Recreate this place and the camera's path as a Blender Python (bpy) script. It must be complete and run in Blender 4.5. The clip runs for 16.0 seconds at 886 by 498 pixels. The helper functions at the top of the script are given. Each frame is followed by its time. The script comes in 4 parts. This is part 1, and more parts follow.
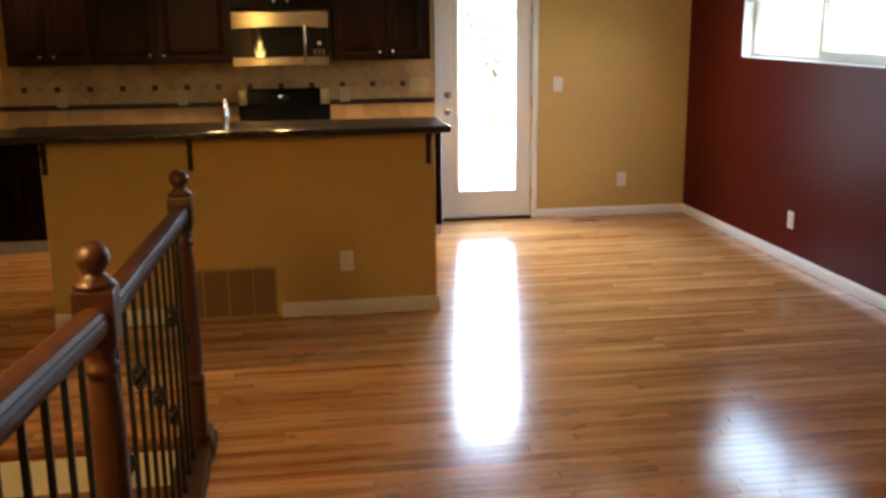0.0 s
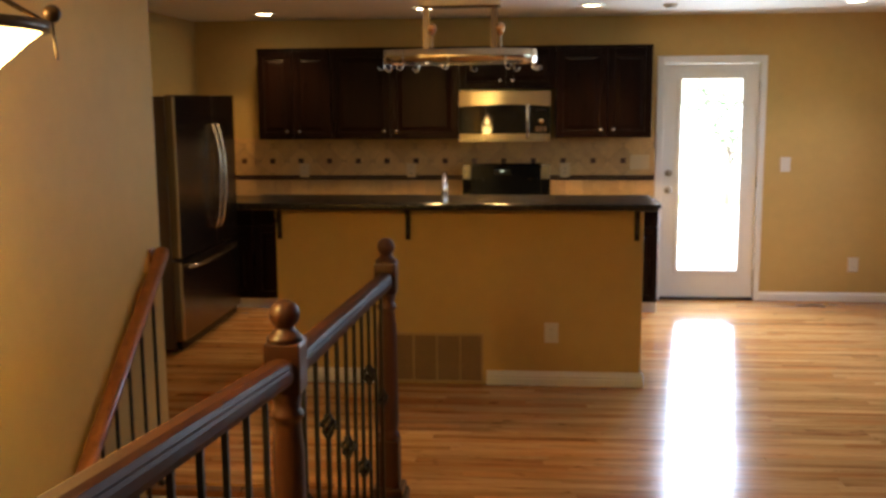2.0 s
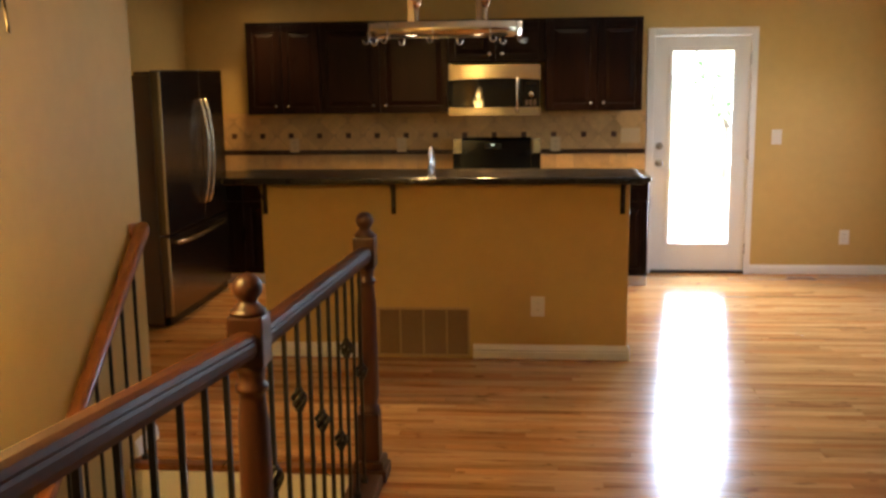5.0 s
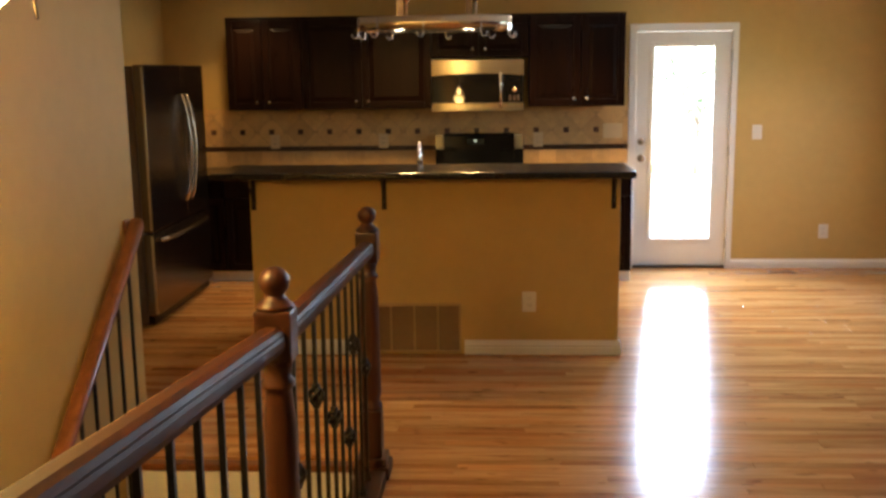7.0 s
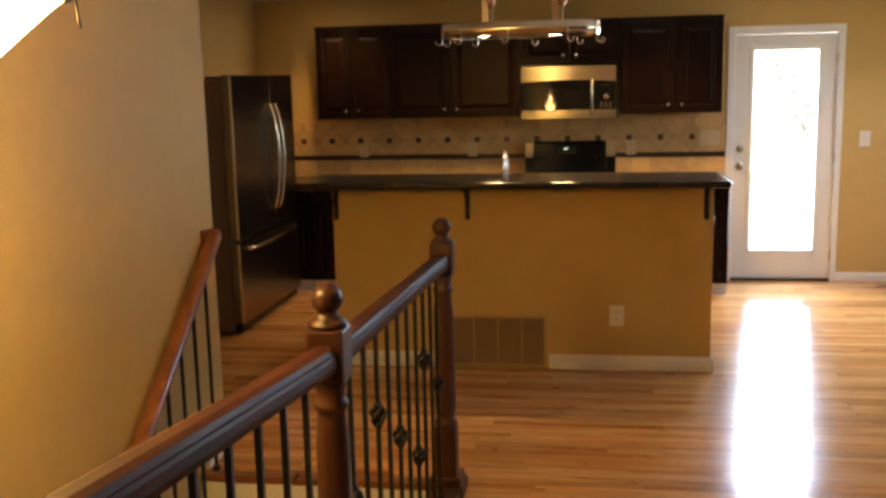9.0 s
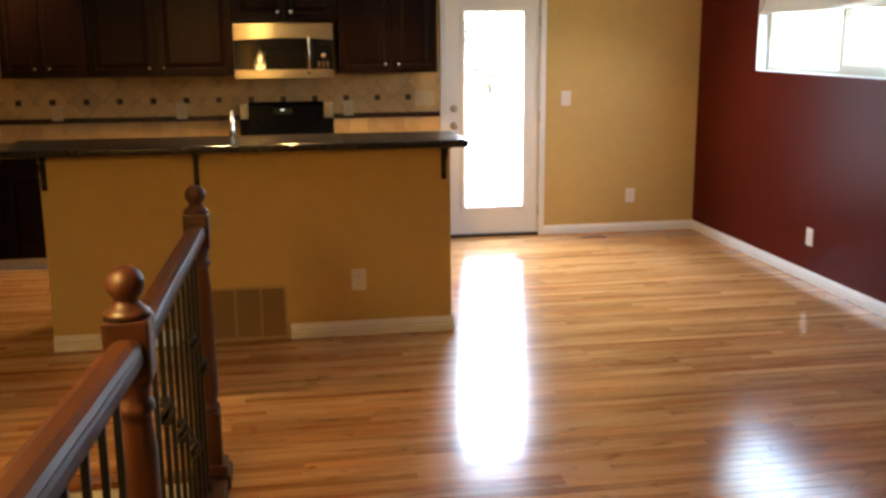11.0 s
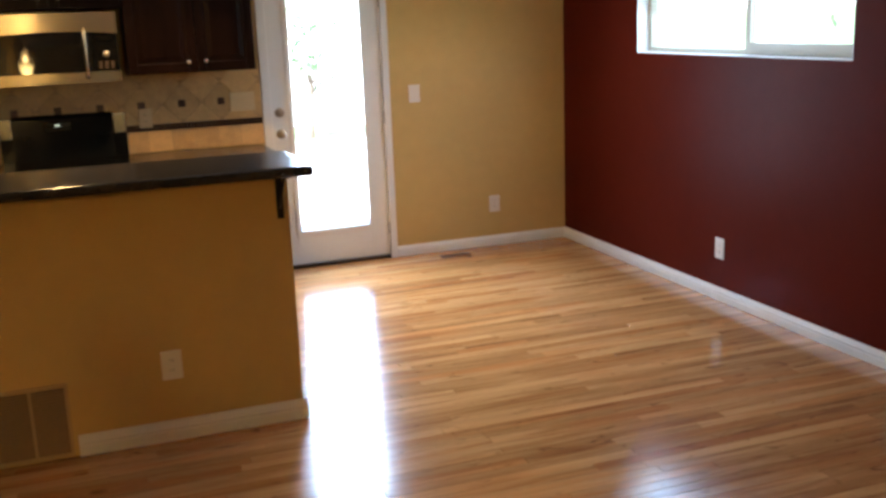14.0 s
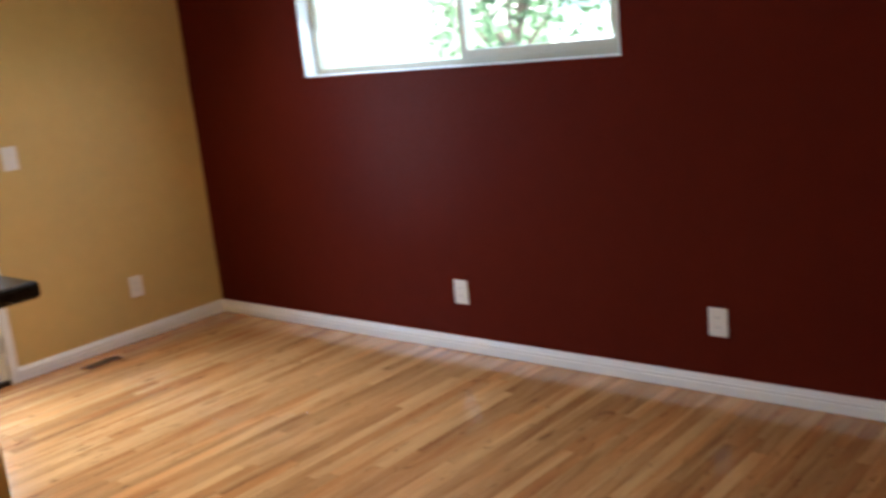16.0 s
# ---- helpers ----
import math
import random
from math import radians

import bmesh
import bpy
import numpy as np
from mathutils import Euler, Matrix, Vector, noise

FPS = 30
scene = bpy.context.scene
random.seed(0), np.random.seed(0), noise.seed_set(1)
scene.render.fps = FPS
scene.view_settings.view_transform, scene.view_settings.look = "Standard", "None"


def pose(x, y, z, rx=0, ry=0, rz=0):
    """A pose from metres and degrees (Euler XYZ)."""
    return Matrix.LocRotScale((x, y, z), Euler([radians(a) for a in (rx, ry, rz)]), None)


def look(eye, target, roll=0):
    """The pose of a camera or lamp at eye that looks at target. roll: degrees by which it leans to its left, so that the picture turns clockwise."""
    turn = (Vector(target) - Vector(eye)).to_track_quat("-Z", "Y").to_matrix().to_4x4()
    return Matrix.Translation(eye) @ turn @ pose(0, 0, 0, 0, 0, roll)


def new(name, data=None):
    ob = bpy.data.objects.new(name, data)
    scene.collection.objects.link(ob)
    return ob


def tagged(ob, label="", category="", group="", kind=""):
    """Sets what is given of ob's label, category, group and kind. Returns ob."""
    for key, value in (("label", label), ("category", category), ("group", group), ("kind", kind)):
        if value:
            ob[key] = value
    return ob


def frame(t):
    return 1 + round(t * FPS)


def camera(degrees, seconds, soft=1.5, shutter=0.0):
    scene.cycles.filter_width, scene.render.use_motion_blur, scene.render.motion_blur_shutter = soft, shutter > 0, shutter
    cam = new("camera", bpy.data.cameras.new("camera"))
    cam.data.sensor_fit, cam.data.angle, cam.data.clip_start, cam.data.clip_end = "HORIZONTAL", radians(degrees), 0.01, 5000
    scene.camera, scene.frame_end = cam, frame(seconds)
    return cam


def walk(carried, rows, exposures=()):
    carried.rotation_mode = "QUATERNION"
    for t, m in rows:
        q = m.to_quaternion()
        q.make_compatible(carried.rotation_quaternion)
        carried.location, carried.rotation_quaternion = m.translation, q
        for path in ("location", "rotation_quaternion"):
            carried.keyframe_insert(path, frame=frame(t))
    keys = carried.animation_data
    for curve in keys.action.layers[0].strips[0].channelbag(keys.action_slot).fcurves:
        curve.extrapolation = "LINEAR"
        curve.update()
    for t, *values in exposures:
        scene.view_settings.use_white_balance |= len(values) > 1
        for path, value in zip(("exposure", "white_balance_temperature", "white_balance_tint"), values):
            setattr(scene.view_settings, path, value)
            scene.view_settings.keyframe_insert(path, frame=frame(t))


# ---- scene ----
cam = camera(48.3, 16.0, soft=2.9, shutter=0.4)
PATH = [
    (0, (-1.207, -1.309, 1.734), (-0.92, 0.618, 1.284), -0.6),
    (0.5, (-1.209, -1.414, 1.746), (-0.977, 0.532, 1.344), -0.7),
    (1, (-1.2, -1.48, 1.706), (-1.062, 0.486, 1.363), -0.4),
    (1.5, (-1.125, -1.445, 1.737), (-1.138, 0.53, 1.422), -0.2),
    (2, (-1.048, -1.453, 1.761), (-1.228, 0.516, 1.459), -0.4),
    (2.5, (-0.959, -1.461, 1.761), (-1.269, 0.492, 1.459), -1.0),
    (3, (-0.929, -1.48, 1.77), (-1.281, 0.464, 1.459), -0.7),
    (3.5, (-0.934, -1.47, 1.763), (-1.275, 0.476, 1.45), -0.5),
    (4, (-0.933, -1.443, 1.754), (-1.236, 0.509, 1.437), -0.4),
    (4.5, (-0.931, -1.443, 1.755), (-1.169, 0.512, 1.408), -0.6),
    (7, (-1.115, -1.423, 1.734), (-1.227, 0.542, 1.378), -0.7),
    (7.5, (-1.055, -1.426, 1.746), (-1.263, 0.535, 1.413), -0.6),
    (8, (-1.045, -1.392, 1.746), (-1.309, 0.564, 1.426), -0.7),
    (8.5, (-1.026, -1.313, 1.734), (-1.322, 0.639, 1.413), -0.8),
    (9, (-1.032, -1.281, 1.731), (-1.344, 0.665, 1.393), -1.3),
    (9.5, (-1.093, -1.24, 1.726), (-1.383, 0.706, 1.364), -2.0),
    (10, (-1.245, -1.127, 1.705), (-1.242, 0.834, 1.314), -0.5),
    (10.2, (-1.312, -1.082, 1.703), (-1.138, 0.87, 1.3), 0.2),
    (12.5, (-1.364, -1.055, 1.713), (-0.96, 0.857, 1.285), -0.8),
    (13, (-1.277, -0.662, 1.659), (-0.798, 1.233, 1.236), -1.3),
    (13.5, (-1.218, -0.122, 1.657), (-0.663, 1.751, 1.226), -2.0),
    (14, (-1.169, 0.41, 1.705), (-0.511, 2.243, 1.249), -2.2),
    (14.5, (-1.13, 0.878, 1.691), (-0.345, 2.67, 1.274), -2.7),
    (15, (-1.172, 1.366, 1.711), (-0.206, 3.077, 1.336), -3.0),
    (15.5, (-1.264, 1.76, 1.749), (-0.099, 3.334, 1.342), -5.0),
    (16, (-1.387, 2.082, 1.625), (0.083, 3.366, 1.188), -6.0),
]
walk(cam, [(t, look(eye, target, roll)) for t, eye, target, roll in PATH], [(0, 3.22, 6250, 10), (1.5, 3.2, 6200, 10), (3.5, 3.5, 6250, 10), (12.5, 3.52, 6250, 10), (14, 3.12, 5750, 10), (16, 3.1, 5750, 10)])

# world, sun, lamps
world = bpy.data.worlds.new("sky")
scene.world = world
world.use_nodes = True
wn = world.node_tree
sky = wn.nodes.new("ShaderNodeTexSky")
sky.sky_type, sky.sun_disc = "NISHITA", False
sky.sun_elevation, sky.sun_rotation = radians(54), radians(218)
wn.nodes["Background"].inputs["Strength"].default_value = 0.15
wn.links.new(sky.outputs[0], wn.nodes["Background"].inputs[0])


def lamp(name, kind, m, energy, color, size=0.1, spot=None):
    d = bpy.data.lights.new(name, kind)
    d.energy, d.color = energy, color
    if kind == "SUN":
        d.angle = radians(0.6)
    elif kind == "AREA":
        d.shape, d.size, d.size_y = "RECTANGLE", size[0], size[1]
        d.spread = radians(150)
    else:
        d.shadow_soft_size = size
    if spot:
        d.spot_size, d.spot_blend = radians(spot), 0.6
    o = new(name, d)
    o.matrix_world = m
    return o


WARM = (1.0, 0.57, 0.17)
lamp("sun", "SUN", look((-8, -10, 17.6), (0, 0, 0)), 5.0, (1, 0.95, 0.86))
lamp("door_daylight", "AREA", look((0.46, 7.32, 1.1), (0.5, 3.2, 0.4)), 7, (0.70, 0.84, 1.0), (0.5, 1.7))
lamp("window_daylight", "AREA", look((2.42, 5.18, 1.75), (0.9, 5.0, 0.2)), 2.2, (0.64, 0.83, 1.0), (1.9, 0.5))
lamp("bowl_bulb", "POINT", pose(-2.312, 0.463, 1.95), 2.6, WARM, 0.07)
for x, y, power in ((-3.2, 6.5, 3.5), (-1.88, 6.2, 5), (-0.62, 6.12, 7.5), (1.27, 6.1, 2.4)):
    lamp("can_bulb", "SPOT", pose(x, y, 2.40), power, WARM, 0.05, 120)
for x in (-1.69, -1.28):
    lamp("rack_bulb", "SPOT", pose(x, 4.69, 1.95), 2.0, WARM, 0.03, 120)


# materials
def rgb(h):
    return tuple(((c / 12.92) if c <= 0.04045 else ((c + 0.055) / 1.055) ** 2.4) for c in h)


def material(name, color, rough=0.5, metal=0.0, vary=0.08, scale=6.0, bump=0.0, bscale=120.0, coat=0.0, spec=0.5, stretch=(1, 1, 1), emit=0.0, coords="Object", rand=0.0):
    """Painted, metal or glazed surface with variation at two scales."""
    m = bpy.data.materials.new(name)
    m.use_nodes = True
    n, l = m.node_tree.nodes, m.node_tree.links
    b = n["Principled BSDF"]
    b.inputs["Roughness"].default_value, b.inputs["Metallic"].default_value = rough, metal
    b.inputs["Coat Weight"].default_value = coat
    b.inputs["Specular IOR Level"].default_value = spec
    tc, mp = n.new("ShaderNodeTexCoord"), n.new("ShaderNodeMapping")
    mp.inputs["Scale"].default_value = stretch
    l.new(tc.outputs[coords], mp.inputs[0])
    big, small = n.new("ShaderNodeTexNoise"), n.new("ShaderNodeTexNoise")
    big.inputs["Scale"].default_value, small.inputs["Scale"].default_value = scale, scale * 9
    big.inputs["Detail"].default_value = 3
    for t in (big, small):
        l.new(mp.outputs[0], t.inputs["Vector"])
    mean = n.new("ShaderNodeMath")
    mean.operation = "ADD"
    l.new(big.outputs[0], mean.inputs[0]), l.new(small.outputs[0], mean.inputs[1])
    value = mean.outputs[0]
    if rand:
        info, mul, add = n.new("ShaderNodeObjectInfo"), n.new("ShaderNodeMath"), n.new("ShaderNodeMath")
        mul.operation, mul.inputs[1].default_value = "MULTIPLY_ADD", rand
        mul.inputs[2].default_value = -rand / 2
        l.new(info.outputs["Random"], mul.inputs[0])
        l.new(mul.outputs[0], add.inputs[0]), l.new(value, add.inputs[1])
        value = add.outputs[0]
    ramp = n.new("ShaderNodeMapRange")
    ramp.inputs[1].default_value, ramp.inputs[2].default_value = 0.6, 1.4
    ramp.inputs[3].default_value, ramp.inputs[4].default_value = 1 - vary, 1 + vary
    l.new(value, ramp.inputs[0])
    mix = n.new("ShaderNodeVectorMath")
    mix.operation = "MULTIPLY"
    mix.inputs[0].default_value = color
    l.new(ramp.outputs[0], mix.inputs[1])
    l.new(mix.outputs[0], b.inputs["Base Color"])
    if bump:
        bt, bn = n.new("ShaderNodeTexNoise"), n.new("ShaderNodeBump")
        bt.inputs["Scale"].default_value = bscale
        bn.inputs["Strength"].default_value, bn.inputs["Distance"].default_value = bump, 0.002
        l.new(mp.outputs[0], bt.inputs["Vector"])
        l.new(bt.outputs[0], bn.inputs["Height"]), l.new(bn.outputs[0], b.inputs["Normal"])
    if emit:
        b.inputs["Emission Color"].default_value = (*color, 1)
        b.inputs["Emission Strength"].default_value = emit
    return m


def wood(name, dark, light, rough, along=(1, 12, 12), island=False, coat=0.0, scale=2.2, spread=0.75, spec=0.5, figure=0.0):
    """Grained timber; each board takes its own shade."""
    m = bpy.data.materials.new(name)
    m.use_nodes = True
    n, l = m.node_tree.nodes, m.node_tree.links
    b = n["Principled BSDF"]
    b.inputs["Roughness"].default_value, b.inputs["Coat Weight"].default_value = rough, coat
    b.inputs["Coat Roughness"].default_value = 0.12
    b.inputs["Specular IOR Level"].default_value = spec
    tc, mp = n.new("ShaderNodeTexCoord"), n.new("ShaderNodeMapping")
    mp.inputs["Scale"].default_value = along
    geo = n.new("ShaderNodeNewGeometry") if island else n.new("ShaderNodeObjectInfo")
    rnd = geo.outputs["Random Per Island"] if island else geo.outputs["Random"]
    geom = n.new("ShaderNodeNewGeometry")
    off = n.new("ShaderNodeVectorMath")
    off.operation = "SCALE"
    off.inputs[0].default_value = (13.0, 7.0, 5.0)
    l.new(rnd, off.inputs["Scale"])
    l.new(geom.outputs["Position"], mp.inputs[0])
    add = n.new("ShaderNodeVectorMath")
    l.new(mp.outputs[0], add.inputs[0]), l.new(off.outputs[0], add.inputs[1])
    grain = n.new("ShaderNodeTexNoise")
    grain.inputs["Scale"].default_value, grain.inputs["Detail"].default_value = scale, 6
    grain.inputs["Distortion"].default_value = 0.8
    l.new(add.outputs[0], grain.inputs["Vector"])
    fine = n.new("ShaderNodeTexNoise")
    fine.inputs["Scale"].default_value, fine.inputs["Detail"].default_value = scale * 8, 3
    l.new(add.outputs[0], fine.inputs["Vector"])
    s1, s2 = n.new("ShaderNodeMath"), n.new("ShaderNodeMath")
    s1.operation, s1.inputs[1].default_value = "MULTIPLY_ADD", spread
    l.new(rnd, s1.inputs[0]), l.new(grain.outputs[0], s1.inputs[2])
    s2.operation, s2.inputs[1].default_value = "MULTIPLY_ADD", 0.35
    l.new(fine.outputs[0], s2.inputs[0]), l.new(s1.outputs[0], s2.inputs[2])
    r = n.new("ShaderNodeValToRGB")
    mr = n.new("ShaderNodeMapRange")
    mr.inputs[1].default_value, mr.inputs[2].default_value = 0.45, 0.9 + spread
    l.new(s2.outputs[0], mr.inputs[0]), l.new(mr.outputs[0], r.inputs[0])
    r.color_ramp.elements[0].color, r.color_ramp.elements[1].color = (*dark, 1), (*light, 1)
    colour = r.outputs[0]
    if figure:
        # dark mineral streaks, knots and redder heartwood patches
        for vec, sc, lo, hi, tone in (((0.55, 6, 6), 1.5, 0.53, 0.66, (0.50, 0.38, 0.29)), ((5, 11, 11), 1.7, 0.62, 0.72, (0.22, 0.15, 0.12)), ((0.6, 3.5, 3.5), 1.1, 0.47, 0.62, (0.95, 0.66, 0.46))):
            fm, fa, ft, fr = n.new("ShaderNodeMapping"), n.new("ShaderNodeVectorMath"), n.new("ShaderNodeTexNoise"), n.new("ShaderNodeMapRange")
            fm.inputs["Scale"].default_value = vec
            l.new(geom.outputs["Position"], fm.inputs[0]), l.new(fm.outputs[0], fa.inputs[0]), l.new(off.outputs[0], fa.inputs[1])
            ft.inputs["Scale"].default_value, ft.inputs["Detail"].default_value, ft.inputs["Distortion"].default_value = sc, 4, 0.6
            l.new(fa.outputs[0], ft.inputs["Vector"]), l.new(ft.outputs[0], fr.inputs[0])
            fr.inputs[1].default_value, fr.inputs[2].default_value, fr.inputs[4].default_value = lo, hi, figure
            mixer = n.new("ShaderNodeMix")
            mixer.data_type, mixer.blend_type = "RGBA", "MULTIPLY"
            mixer.inputs[7].default_value = (*tone, 1)
            l.new(fr.outputs[0], mixer.inputs[0]), l.new(colour, mixer.inputs[6])
            colour = mixer.outputs[2]
    l.new(colour, b.inputs["Base Color"])
    bn = n.new("ShaderNodeBump")
    bn.inputs["Strength"].default_value, bn.inputs["Distance"].default_value = 0.08, 0.001
    l.new(fine.outputs[0], bn.inputs["Height"]), l.new(bn.outputs[0], b.inputs["Normal"])
    rr = n.new("ShaderNodeMapRange")
    rr.inputs[3].default_value, rr.inputs[4].default_value = rough * 0.75, rough * 1.3
    l.new(grain.outputs[0], rr.inputs[0]), l.new(rr.outputs[0], b.inputs["Roughness"])
    return m


TAN = material("tan_paint", (0.57, 0.40, 0.15), 0.55, spec=0.10, vary=0.05, scale=1.3, bump=0.25, bscale=220)
RED = material("red_paint", (0.090, 0.0115, 0.0060), 0.32, vary=0.06, scale=1.3, spec=0.025, bump=0.25, bscale=220)
CEIL = material("ceiling_paint", (0.80, 0.75, 0.65), 0.8, vary=0.04, scale=2, bump=0.5, bscale=90)
WHITE = material("white_trim_paint", (0.78, 0.77, 0.74), 0.35, vary=0.03, scale=5)
OAK = wood("oak_floor", (0.32, 0.135, 0.042), (0.78, 0.455, 0.18), 0.165, coat=0.3, spread=0.55, figure=0.55)
OAK_ISLAND = wood("oak_floor_field", (0.32, 0.135, 0.042), (0.78, 0.455, 0.18), 0.165, island=True, coat=0.3, spread=0.55, figure=0.55)
SUBFLOOR = material("subfloor", (0.06, 0.03, 0.015), 0.8)
CHERRY = wood("cherry_stain", (0.022, 0.0055, 0.0024), (0.072, 0.019, 0.007), 0.42, along=(9, 9, 1), coat=0.1, spread=0.2)
RAILWOOD = wood("dark_rail_stain", (0.034, 0.011, 0.005), (0.098, 0.036, 0.014), 0.5, along=(9, 1, 9), spread=0.2, spec=0.09)
WALLRAIL = wood("red_oak_stain", (0.11, 0.034, 0.011), (0.30, 0.11, 0.035), 0.3, along=(9, 1, 9), coat=0.3, spread=0.2)
ESPRESSO = wood("espresso_stain", (0.004, 0.0020, 0.0018), (0.014, 0.0055, 0.0038), 0.30, along=(9, 9, 1), coat=0.0, spread=0.25, spec=0.11)
IRON = material("black_iron", (0.012, 0.011, 0.011), 0.45, metal=0.4, vary=0.2, scale=30)
BRONZE = material("oiled_bronze", (0.06, 0.042, 0.028), 0.38, metal=0.8, vary=0.25, scale=30)
STEEL = material("brushed_steel", (0.68, 0.60, 0.46), 0.24, metal=1.0, vary=0.06, scale=4, stretch=(1, 1, 40))
DARKSTEEL = material("fridge_steel", (0.22, 0.175, 0.145), 0.27, metal=1.0, vary=0.06, scale=4, stretch=(40, 1, 1))
CHROME = material("chrome", (0.75, 0.73, 0.70), 0.08, metal=1.0, vary=0.03)
GRANITE = material("dark_granite", (0.018, 0.016, 0.016), 0.2, vary=0.6, scale=45)
BLACKGLASS = material("black_glass", (0.006, 0.006, 0.007), 0.05, vary=0.1)
BLACK = material("black_enamel", (0.006, 0.006, 0.006), 0.15, vary=0.1, spec=0.15)
GREYPANEL = material("grey_appliance_paint", (0.13, 0.085, 0.060), 0.4, vary=0.06)
TILE = material("travertine_tile", (0.58, 0.355, 0.135), 0.5, vary=0.2, scale=14, bump=0.2, bscale=60, rand=0.5)
GROUT = material("grout", (0.44, 0.28, 0.12), 0.85, vary=0.08, scale=30)
MOSAIC = material("brown_mosaic", (0.075, 0.030, 0.015), 0.3, vary=0.35, scale=20, rand=1.0)
PLASTIC = material("white_plastic", (0.74, 0.71, 0.64), 0.3, vary=0.02)
DARKSLOT = material("dark_slot", (0.02, 0.018, 0.016), 0.7)
CREAM = material("cream_plastic", (0.64, 0.48, 0.25), 0.4, vary=0.03)
COPPER = material("polished_copper", (0.72, 0.42, 0.22), 0.18, metal=1.0, vary=0.05)
NICKEL = material("satin_nickel", (0.40, 0.34, 0.27), 0.35, metal=0.9, vary=0.1, scale=20)
VENTPAINT = material("tan_grille_enamel", (0.44, 0.31, 0.14), 0.4, vary=0.05)
LOUVRE = material("louvre_enamel", (0.25, 0.16, 0.075), 0.45, vary=0.08)
BRASSVENT = material("brown_register", (0.05, 0.03, 0.02), 0.4, metal=0.5)
LINEN = material("linen_shade", (0.66, 0.60, 0.48), 0.85, vary=0.06, scale=20, bump=0.5, bscale=300)
# white vinyl darkened to cream; its indoor shade is put into the colour
VINYL_SHADED = material("window_vinyl_shaded", (0.46, 0.42, 0.31), 0.4, vary=0.03)
LED = material("lamp_lens", (1.0, 0.78, 0.48), 0.4, emit=5.0)
CLOCK = material("display_glow", (0.8, 0.85, 0.6), 0.4, emit=0.12)
ALABASTER = material("alabaster_glass", (1.0, 0.61, 0.17), 0.3, vary=0.15, scale=8, emit=1.0)
# bulb's glow painted as emission by height: dim at the rim, strong below
an, al = ALABASTER.node_tree.nodes, ALABASTER.node_tree.links
atc, asep, amr = an.new("ShaderNodeTexCoord"), an.new("ShaderNodeSeparateXYZ"), an.new("ShaderNodeMapRange")
al.new(atc.outputs["Object"], asep.inputs[0])
al.new(asep.outputs["Z"], amr.inputs[0])
amr.inputs[1].default_value, amr.inputs[2].default_value = -0.004, -0.075
amr.inputs[3].default_value, amr.inputs[4].default_value = 0.12, 8.0
al.new(amr.outputs[0], an["Principled BSDF"].inputs["Emission Strength"])
GRASS = material("lawn", (0.09, 0.14, 0.045), 0.9, vary=0.3, scale=3)
PATIO = material("concrete_patio", (0.48, 0.46, 0.43), 0.85, vary=0.1, scale=3)
LEAF = material("leaves", (0.06, 0.11, 0.045), 0.6, vary=0.4, scale=6)
BARK = material("bark", (0.10, 0.075, 0.055), 0.9, vary=0.3, scale=12, bump=0.6, bscale=40)
SIDING = material("pale_siding", (0.62, 0.60, 0.56), 0.7, vary=0.05)
SHINGLE = material("grey_shingles", (0.16, 0.15, 0.145), 0.9, vary=0.25, scale=9)

glass = bpy.data.materials.new("clear_glass")
glass.use_nodes = True
gn, gl = glass.node_tree.nodes, glass.node_tree.links
tr, gs, fr, mx = gn.new("ShaderNodeBsdfTransparent"), gn.new("ShaderNodeBsdfGlossy"), gn.new("ShaderNodeLayerWeight"), gn.new("ShaderNodeMixShader")
gs.inputs["Roughness"].default_value = 0.02
fr.inputs["Blend"].default_value = 0.15
fmul = gn.new("ShaderNodeMath")
fmul.operation, fmul.inputs[1].default_value = "MULTIPLY", 0.5
gl.new(fr.outputs["Facing"], fmul.inputs[0])
gl.new(fmul.outputs[0], mx.inputs[0]), gl.new(tr.outputs[0], mx.inputs[1]), gl.new(gs.outputs[0], mx.inputs[2])
gl.new(mx.outputs[0], gn["Material Output"].inputs["Surface"])


# mesh helpers
def box(bm, x0, x1, y0, y1, z0, z1, bevel=0.0, segs=2):
    g = bmesh.ops.create_cube(bm, size=1, matrix=Matrix.LocRotScale(((x0 + x1) / 2, (y0 + y1) / 2, (z0 + z1) / 2), None, (abs(x1 - x0), abs(y1 - y0), abs(z1 - z0))))
    if bevel:
        edges = {e for v in g["verts"] for e in v.link_edges}
        bmesh.ops.bevel(bm, geom=list(edges), offset=bevel, segments=segs, profile=0.6, affect="EDGES")
    return bm


def boxes(*specs, bevel=0.0):
    bm = bmesh.new()
    for s in specs:
        box(bm, *s, bevel=bevel)
    return bm


def rod(bm, a, b, r0, r1=None, segs=12):
    a, b = Vector(a), Vector(b)
    m = Matrix.Translation((a + b) / 2) @ (b - a).to_track_quat("Z", "Y").to_matrix().to_4x4()
    bmesh.ops.create_cone(bm, cap_ends=True, segments=segs, radius1=r0, radius2=r0 if r1 is None else r1, depth=(b - a).length, matrix=m)
    return bm


